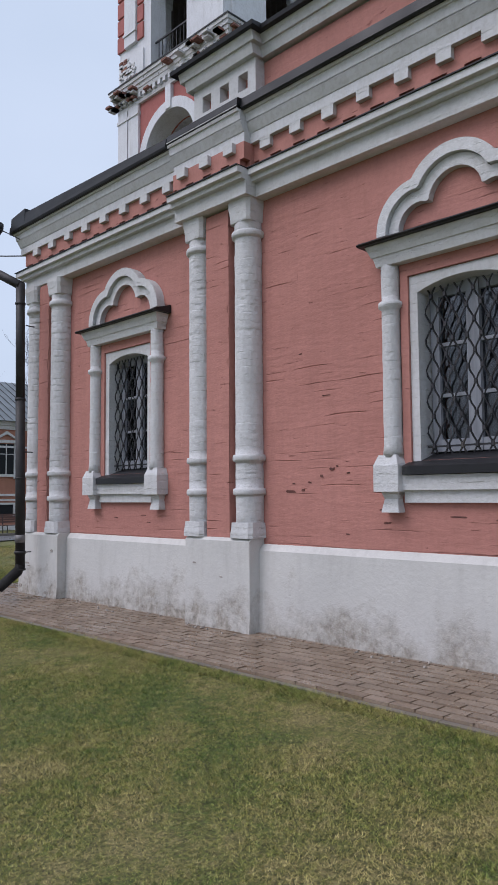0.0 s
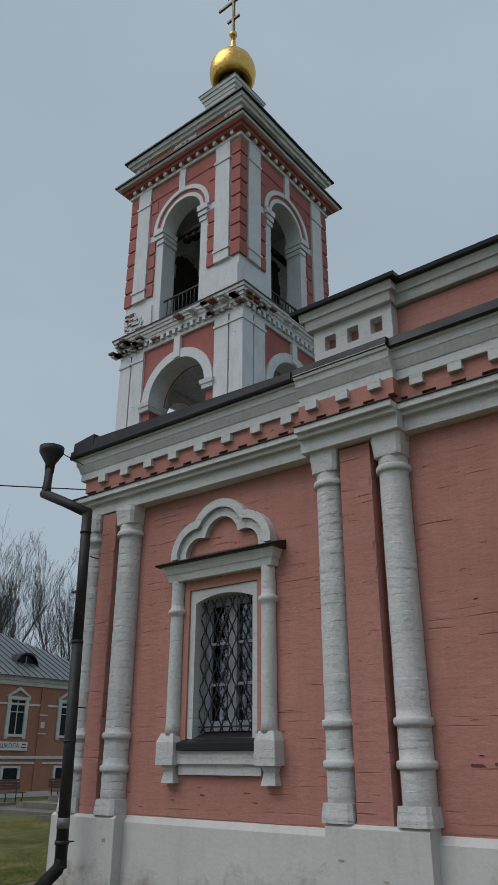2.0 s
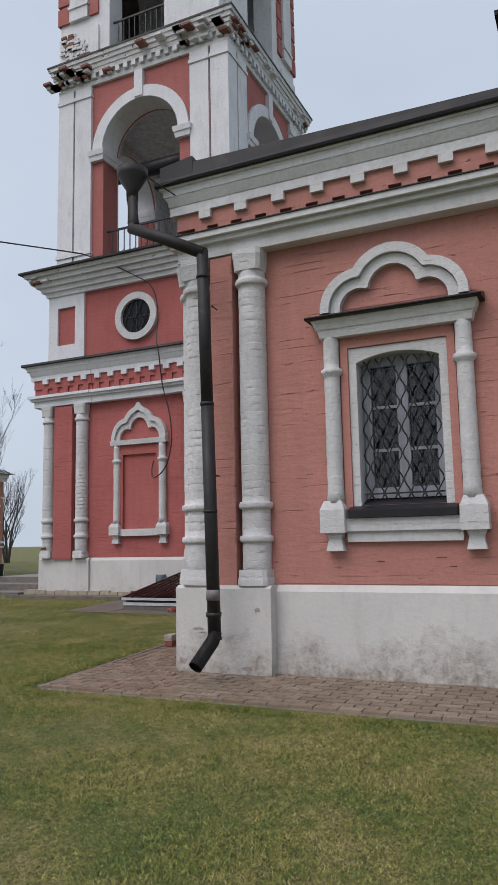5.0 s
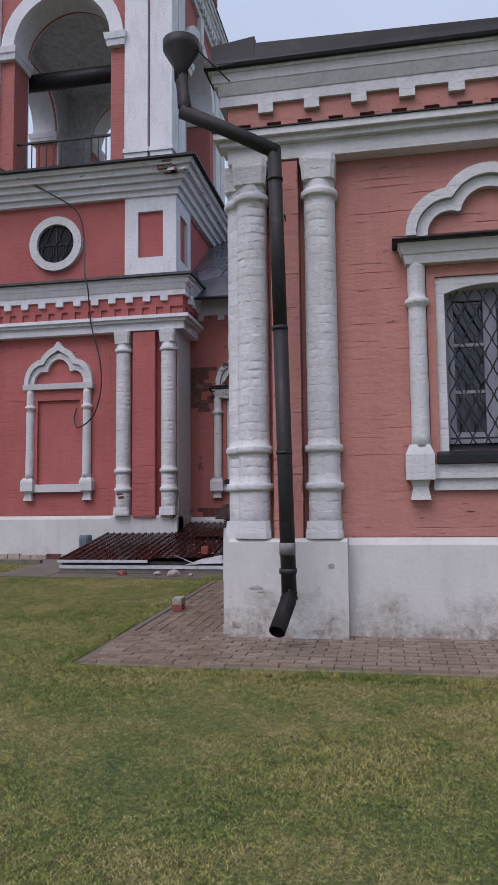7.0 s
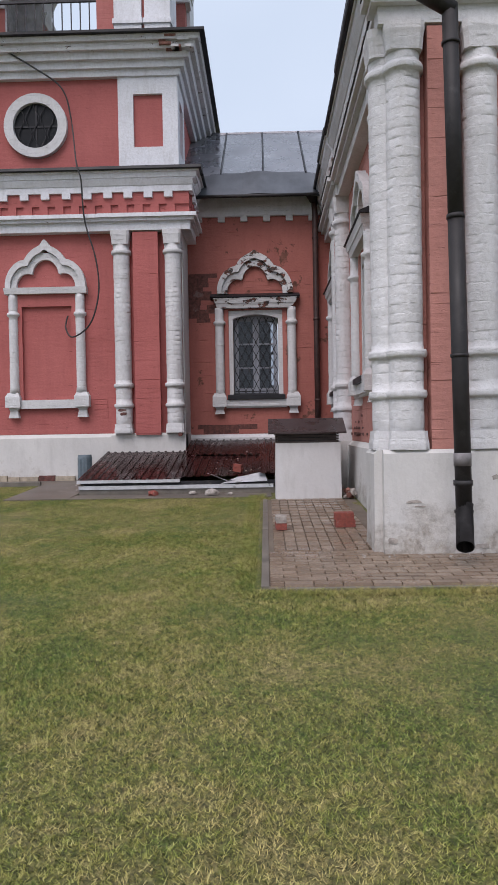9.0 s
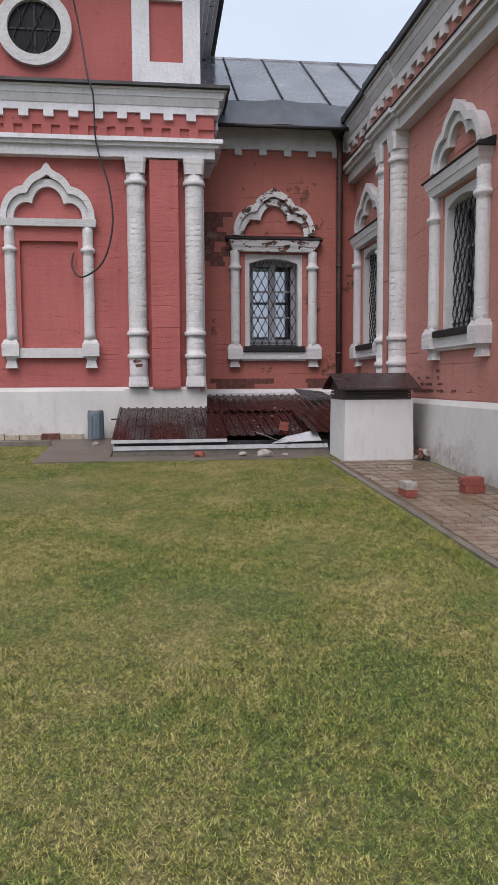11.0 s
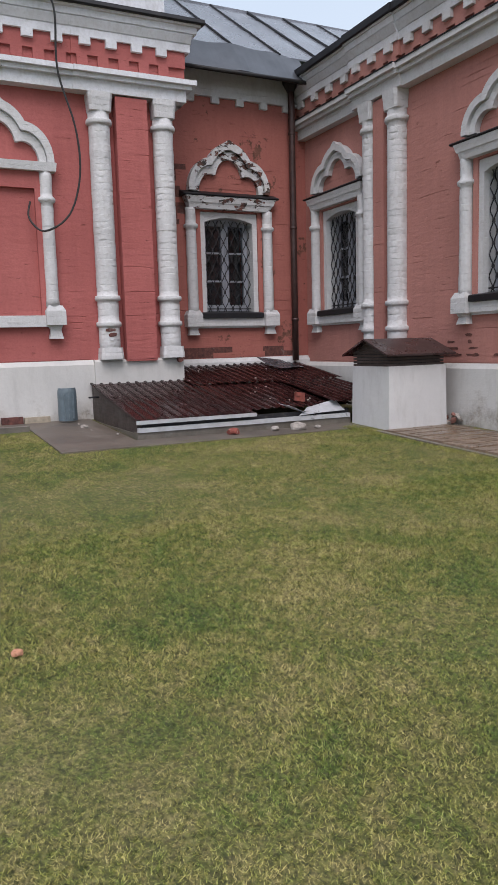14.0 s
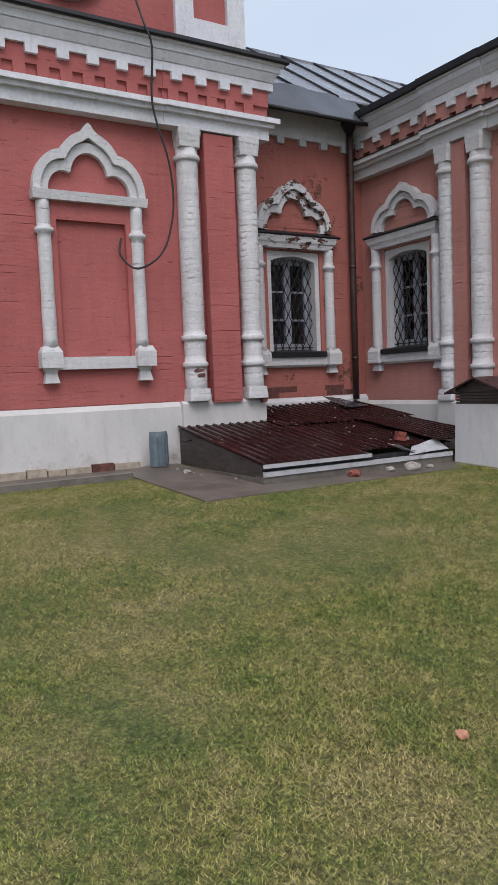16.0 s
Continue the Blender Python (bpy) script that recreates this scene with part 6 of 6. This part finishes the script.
# ---------------------------------------------------------------- white shaft with a small roof
sh = thing("vent_shaft", pose(0, 0, 0), "whitewashed masonry shaft with a small dark louvred roof", "shaft")
bm = bmesh.new()
taper(bm, 8.38, 9.12, 9.66, 10.50, 0.02, 0.83, 0.012, 0.012, 0.012)
part("body", bm, WHITE_SMOOTH, sh, bevel=0.012)
for k in range(4):
    z = 0.83 + 0.035 * k
    part("slat", boxes((8.41, 9.09, 9.69, 10.49, z, z + 0.026)), WOOD_DK, sh)
part("core", boxes((8.44, 9.06, 9.72, 10.46, 0.83, 0.97)), IRON, sh)
for s, yy in ((1, 10.48), (-1, 9.70)):
    for k in range(4):
        z = 0.97 + 0.035 * k
        hw = 0.34 * (1 - (z - 0.97) / 0.16)
        part("slat", boxes((8.75 - hw, 8.75 + hw, yy - 0.012, yy + 0.012, z, z + 0.032)), WOOD_DK, sh)
for s in (-1, 1):
    bm = bmesh.new()
    prism(bm, [(8.75, 1.125), (8.75, 1.145), (8.75 + s * 0.45, 0.965), (8.75 + s * 0.45, 0.945)], 9.60, 10.58)
    for v in bm.verts:
        v.co = Vector((v.co.y, v.co.x, v.co.z))
    part("roof_slope", bm, HATCH if s > 0 else plain("dark_brown_sheet", (0.040, 0.026, 0.025), 0.3), sh, "dark brown metal slope")

tb = thing("plastic_trough", pose(10.93, 13.55, ground_z(10.9, 0) + 0.02), "grey-blue plastic trough standing on end at the plinth", "trough")
bm = bmesh.new()
rows = []
for i in range(11):
    a = math.pi * i / 10
    rows.append([bm.verts.new((-0.11 * math.sin(a) * k, 0.12 * math.cos(a) * k, z)) for k, z in ((1.0, 0.0), (0.98, 0.36), (0.9, 0.41), (0.82, 0.41), (0.86, 0.0))])
for a, b in zip(rows, rows[1:]):
    for j in range(5):
        bm.faces.new((a[j], a[(j + 1) % 5], b[(j + 1) % 5], b[j]))
bm.faces.new(rows[0])
bm.faces.new(rows[-1][::-1])
part("shell", bm, TUB, tb)
for yy in (-0.05, 0.0, 0.05):
    part("rib", boxes((-0.118, -0.095, yy - 0.008, yy + 0.008, 0.03, 0.34)), TUB, tb)

# ---------------------------------------------------------------- cables
def cable(name, pts, r, label):
    P = [Vector(p) for p in pts]
    out = []
    for i in range(len(P) - 1):
        p0, p1, p2, p3 = P[max(i - 1, 0)], P[i], P[i + 1], P[min(i + 2, len(P) - 1)]
        for k in range(6):
            t = k / 6
            out.append(0.5 * ((2 * p1) + (p2 - p0) * t + (2 * p0 - 5 * p1 + 4 * p2 - p3) * t * t + (3 * p1 - p0 - 3 * p2 + p3) * t ** 3))
    out.append(P[-1])
    bm = bmesh.new()
    tube(bm, out, r, 6)
    tagged(new(name, mesh_of(bm, CABLE)), label, "cable")


cable("cable", [(10.62, 15.3, 7.42), (10.85, 14.87, 7.24), (10.95, 14.26, 6.9), (11.0, 13.82, 6.58), (11.02, 13.68, 6.1), (10.78, 13.55, 5.3), (10.74, 13.47, 5.0), (10.84, 13.45, 4.4), (10.83, 13.28, 3.77), (10.84, 13.25, 3.23), (10.86, 13.40, 2.75), (10.92, 13.70, 2.55), (11.06, 13.85, 2.72), (11.09, 13.82, 2.92)], 0.013, "loose black cable hanging down the red tower base")
cable("overhead_wire", [(10.62, 15.3, 7.42), (4.0, 17.4, 6.50), (-6, 20.5, 6.0), (-22, 25.5, 6.6)], 0.014, "overhead wire from the tower to a far pole")
pole = thing("wire_pole", pose(-22, 25.5, ground_z(-12, 25)), "plain grey timber pole carrying the wire", "pole")
bm = bmesh.new()
lathe(bm, [(0.13, -0.3), (0.12, 3.0), (0.09, 8.0)], 0, 0, 12)
part("post", bm, BARK, pole)

# ---------------------------------------------------------------- far house, benches, trees
GZ = -0.45
house = thing("school_house", pose(-0.35, 36, GZ), "two-storey terracotta house with white trim and grey roof", "house")
wx = (13.2, 15.6, 18.1, 20.9, 23.25, 26.4, 28.75)
part("wall", boxes((11.5, 30.6, 0, 10, 0, 5.3)), ORANGE_B, house)
for b6 in ((11.4, 30.72, -0.12, 10.1, 5.3, 5.5), (11.35, 30.78, -0.2, 10.15, 5.5, 5.72), (11.45, 30.66, -0.05, 0.01, 4.35, 4.45), (11.45, 30.66, -0.08, 0.01, 1.85, 1.97), (11.45, 30.66, -0.05, 0.01, 1.60, 1.70), (11.45, 30.66, -0.1, 0.01, 0.0, 0.35)):
    part("string_course", boxes(b6), WHITE_B, house, "white string course")
bm = bmesh.new()
pv = [bm.verts.new(p) for p in ((11.1, -0.5, 5.72), (31.0, -0.5, 5.72), (31.0, 10.4, 5.72), (11.1, 10.4, 5.72), (17.0, 5.0, 8.6), (25.0, 5.0, 8.6))]
for f in ((0, 1, 5, 4), (1, 2, 5), (2, 3, 4, 5), (3, 0, 4), (3, 2, 1, 0)):
    bm.faces.new([pv[i] for i in f])
hroof = part("roof", bm, ROOF_FAR, house, "grey seamed metal hip roof")
for k in range(44):
    x = 11.6 + k * 0.44
    top = 5.0 if 17 <= x <= 25 else (5.0 * (x - 11.1) / 5.9 if x < 17 else 5.0 * (31.0 - x) / 6.0)
    y1 = -0.5 + max(0.3, (top + 0.0) * 1.1)
    y1 = min(y1, 5.0)
    z1 = 5.72 + 2.88 * (y1 + 0.5) / 5.5
    bm = bmesh.new()
    tube(bm, [(x, -0.5, 5.75), (x, y1, z1 + 0.02)], 0.02, 4)
    part("seam", bm, ROOF_DARK, hroof)
for x in wx:
    win = part("window", boxes((x - 0.42, x + 0.42, -0.02, 0.02, 2.98, 4.55)), WINDOW_DK, house)
    part("frame", boxes((x - 0.62, x - 0.42, -0.09, 0.01, 2.75, 4.6), (x + 0.42, x + 0.62, -0.09, 0.01, 2.75, 4.6), (x - 0.68, x + 0.68, -0.12, 0.01, 4.6, 4.75), (x - 0.55, x + 0.55, -0.11, 0.01, 2.85, 2.98), (x - 0.025, x + 0.025, -0.04, 0.0, 2.98, 4.55), (x - 0.42, x + 0.42, -0.04, 0.0, 4.0, 4.04)), WHITE_B, win)
    bm = bmesh.new()
    for s in (-1, 1):
        vs = [(x + s * 0.74, 4.75), (x + s * 0.58, 4.75), (x, 5.06), (x, 5.22)]
        a = [bm.verts.new((p, -0.12, q)) for p, q in vs]
        b = [bm.verts.new((p, 0.01, q)) for p, q in vs]
        for i in range(4):
            bm.faces.new((a[i], a[(i + 1) % 4], b[(i + 1) % 4], b[i]))
        bm.faces.new(a)
        bm.faces.new(b[::-1])
    part("gable", bm, WHITE_B, win)
    low = part("window", boxes((x - 0.42, x + 0.42, -0.02, 0.02, 0.85, 1.42)), WINDOW_DK, house)
    part("frame", boxes((x - 0.56, x - 0.42, -0.07, 0.01, 0.75, 1.52), (x + 0.42, x + 0.56, -0.07, 0.01, 0.75, 1.52), (x - 0.42, x + 0.42, -0.07, 0.01, 1.42, 1.52)), WHITE_B, low)
for x in (24.85, 19.5, 30.1):
    part("lesene", boxes((x - 0.22, x + 0.22, -0.07, 0.01, 0.35, 5.3)), ORANGE_B, house)
    part("plaque", boxes((x - 0.12, x + 0.12, -0.10, -0.06, 3.3, 3.6)), WHITE_B, house)
    for z in (3.0, 3.9):
        part("panel_moulding", boxes((x - 0.24, x + 0.24, -0.1, -0.06, z, z + 0.06)), WHITE_B, house)
bm = bmesh.new()
n = 12
rows = []
for i in range(n + 1):
    a = math.pi * i / n
    rows.append([bm.verts.new((24.2 - 0.75 * math.cos(a), yy, 6.25 + 0.85 * math.sin(a) * k)) for yy, k in ((0.9, 1.0), (3.6, 1.0), (3.6, 0.9), (0.9, 0.88))])
for a, b in zip(rows, rows[1:]):
    for j in range(4):
        bm.faces.new((a[j], a[(j + 1) % 4], b[(j + 1) % 4], b[j]))
bm.faces.new([r[1] for r in rows])
dorm = part("dormer", bm, ROOF_DARK, house, "round-headed dark dormer")
bm = bmesh.new()
rows = [bm.verts.new((24.2 - 0.66 * math.cos(math.pi * i / n), 1.1, 6.2 + 0.74 * math.sin(math.pi * i / n))) for i in range(n + 1)]
bm.faces.new(rows)
part("pane", bm, WINDOW_DK, dorm)
part("crossbar", boxes((23.6, 24.8, 1.05, 1.09, 6.5, 6.55), (24.17, 24.23, 1.05, 1.09, 6.2, 6.92)), WOOD, dorm)
sg = part("sign", boxes((20.3, 24.0, -0.16, -0.10, 2.22, 2.62)), SIGN, house, "white sign board with dark red lettering")
tx = bpy.data.curves.new("sign_text", "FONT")
tx.body = "ВОСКРЕСНАЯ ШКОЛА"
tx.size, tx.extrude = 0.30, 0.004
tx.align_x, tx.align_y = "CENTER", "CENTER"
tob = bpy.data.objects.new("tmp", tx)
scene.collection.objects.link(tob)
tme = bpy.data.meshes.new_from_object(tob.evaluated_get(bpy.context.evaluated_depsgraph_get()))
bpy.data.objects.remove(tob)
tme.materials.clear()
tme.materials.append(SIGN_INK)
lo, hi = min(v.co.x for v in tme.vertices), max(v.co.x for v in tme.vertices)
k = 3.1 / (hi - lo)
for v in tme.vertices:
    v.co = Vector((21.95 + (v.co.x - (lo + hi) / 2) * k, -0.165 - v.co.z, 2.42 + v.co.y))
piece("lettering", tme, sg)
part("small_lettering", boxes((23.66, 23.92, -0.168, -0.16, 2.47, 2.53), (23.62, 23.94, -0.168, -0.16, 2.33, 2.39)), SIGN_INK, sg)
part("board", boxes((19.7, 20.15, -0.14, -0.08, 2.22, 2.42)), SIGN, house)


def bench(x):
    ob = thing("bench", pose(x, 30.6, ground_z(10, 30.6)), "dark brown slatted park bench beside the lane", "bench", "benches along the lane")
    for k in range(4):
        part("seat_slat", boxes((-0.95, 0.95, -0.25 + 0.12 * k, -0.15 + 0.12 * k, 0.43, 0.46)), BENCH, ob)
    for k in range(4):
        z = 0.55 + 0.1 * k
        part("back_slat", boxes((-0.95, 0.95, 0.22 + 0.02 * k, 0.25 + 0.02 * k, z, z + 0.085)), BENCH, ob)
    for u in (-0.8, 0.0, 0.8):
        bm = bmesh.new()
        tube(bm, [(u, -0.26, 0.0), (u, -0.20, 0.12), (u, -0.24, 0.3), (u, -0.2, 0.43)], 0.022, 6)
        tube(bm, [(u, 0.26, 0.0), (u, 0.2, 0.14), (u, 0.22, 0.43), (u, 0.3, 0.92)], 0.022, 6)
        part("leg", bm, IRON, ob)


for x in (13.6, 15.9, 18.9, 22.3):
    bench(x)
bn = thing("litter_bin", pose(24.0, 30.3, ground_z(10, 30.3)), "dark litter bin by the lane", "litter bin")
bm = bmesh.new()
lathe(bm, [(0.22, 0.0), (0.26, 0.75), (0.28, 0.78), (0.24, 0.78), (0.22, 0.7)], 0, 0, 16)
part("drum", bm, IRON, bn)


def tree(x, y, h, seed, name="tree", label="tall bare winter tree behind the house", spread=0.40, twigs=4):
    q = random.Random(seed)
    ob = thing(name, pose(x, y, GZ - 0.2), label, "tree", "bare trees behind the house")
    trunk, crown = bmesh.new(), bmesh.new()

    def grow(bm, p, d, length, r, level):
        pts, n = [p], 3
        for i in range(n):
            d = (d + Vector((q.uniform(-1, 1), q.uniform(-1, 1), q.uniform(-0.1, 0.7))) * 0.14).normalized()
            pts.append(pts[-1] + d * length / n)
        tube(bm, pts, r, 5 if level < 2 else 3, False, [max(0.006, r * (1 - 0.5 * i / n)) for i in range(n + 1)])
        if level >= twigs:
            return
        for k in range(q.randint(4, 5) if level < 3 else q.randint(3, 4)):
            at = pts[q.randint(1, n)]
            a = q.uniform(0, 2 * math.pi)
            side = Vector((math.cos(a), math.sin(a), q.uniform(0.5, 1.2)))
            grow(crown, at, (d * (1 - spread) + side.normalized() * spread).normalized(), length * q.uniform(0.52, 0.70), r * 0.42, level + 1)

    for k in range(3):
        a = k * 2.1 + q.uniform(0, 1)
        d = Vector((0.16 * math.cos(a), 0.16 * math.sin(a), 1)).normalized()
        grow(trunk, Vector((0.1 * math.cos(a), 0.1 * math.sin(a), 0)), d, h * q.uniform(0.40, 0.47), 0.16, 0)
    part("trunk", trunk, BARK, ob)
    part("crown", crown, BARK, ob, "bare twiggy crown")


tree(28.3, 48.5, 17.5, 3, twigs=5, spread=0.36)
tree(35.5, 49, 18.0, 5, twigs=5, spread=0.34)
tree(37.8, 46.5, 16.0, 8, twigs=5, spread=0.34)
tree(31.8, 52, 14.2, 13, twigs=5)
tree(21.5, 53, 14.0, 21, twigs=5)
tree(43.5, 54, 11.0, 34, label="bare tree in the far thicket")
tree(48.5, 60, 11.0, 40, label="bare tree in the far thicket")
tree(52.0, 56, 10.0, 41, label="bare tree in the far thicket")

# ---------------------------------------------------------------- brickwork under the paint
ped = [(-6.10, -5.05, 0, 5), (-9.8, -8.62, 0, 5)]


def win_holes(us, tip=0.66):
    out = []
    for u in us:
        out += [(u - 0.5, u + 0.5, 1.3, 3.2), (u - 0.76, u + 0.76, 3.2, 3.44), (u - 0.78, u + 0.78, 1.33, 1.6)]
    return out


brick_skin(wall_a, FA, brick_spans(-8.6, 1.2, PL + 0.01, 4.24, ped + win_holes(A_WIN)), RED_A, lambda u, v: -5.05 < u < -3.7 and v < 4.2,
           bare=())
brick_skin(wall_b, FB, brick_spans(-12.0, -6.3, PL + 0.01, 4.24, [(-10.4, -9.36, 0, 5)] + win_holes(B_WIN)), RED_A, lambda u, v: u > -9.36 and v < 2.2,
           bare=((-8.75, 0.90, 0.2, 0.04),))
brick_skin(wall_c, FC, brick_spans(-11.93, -9.55, PL + 0.11, 4.72, win_holes(C_WIN)), RED_C, lambda u, v: True,
           bare=((-11.75, 3.45, 0.2, 0.45), (-11.6, 3.1, 0.14, 0.2), (-11.2, 1.0, 0.6, 0.09), (-10.0, 0.98, 0.3, 0.08)))
brick_skin(wall_d, FD, brick_spans(-15.35, -13.2, DPL + 0.01, 4.26, [(-14.17 - 0.5, -14.17 + 0.5, 1.42, 3.3)]), RED_D, lambda u, v: True)
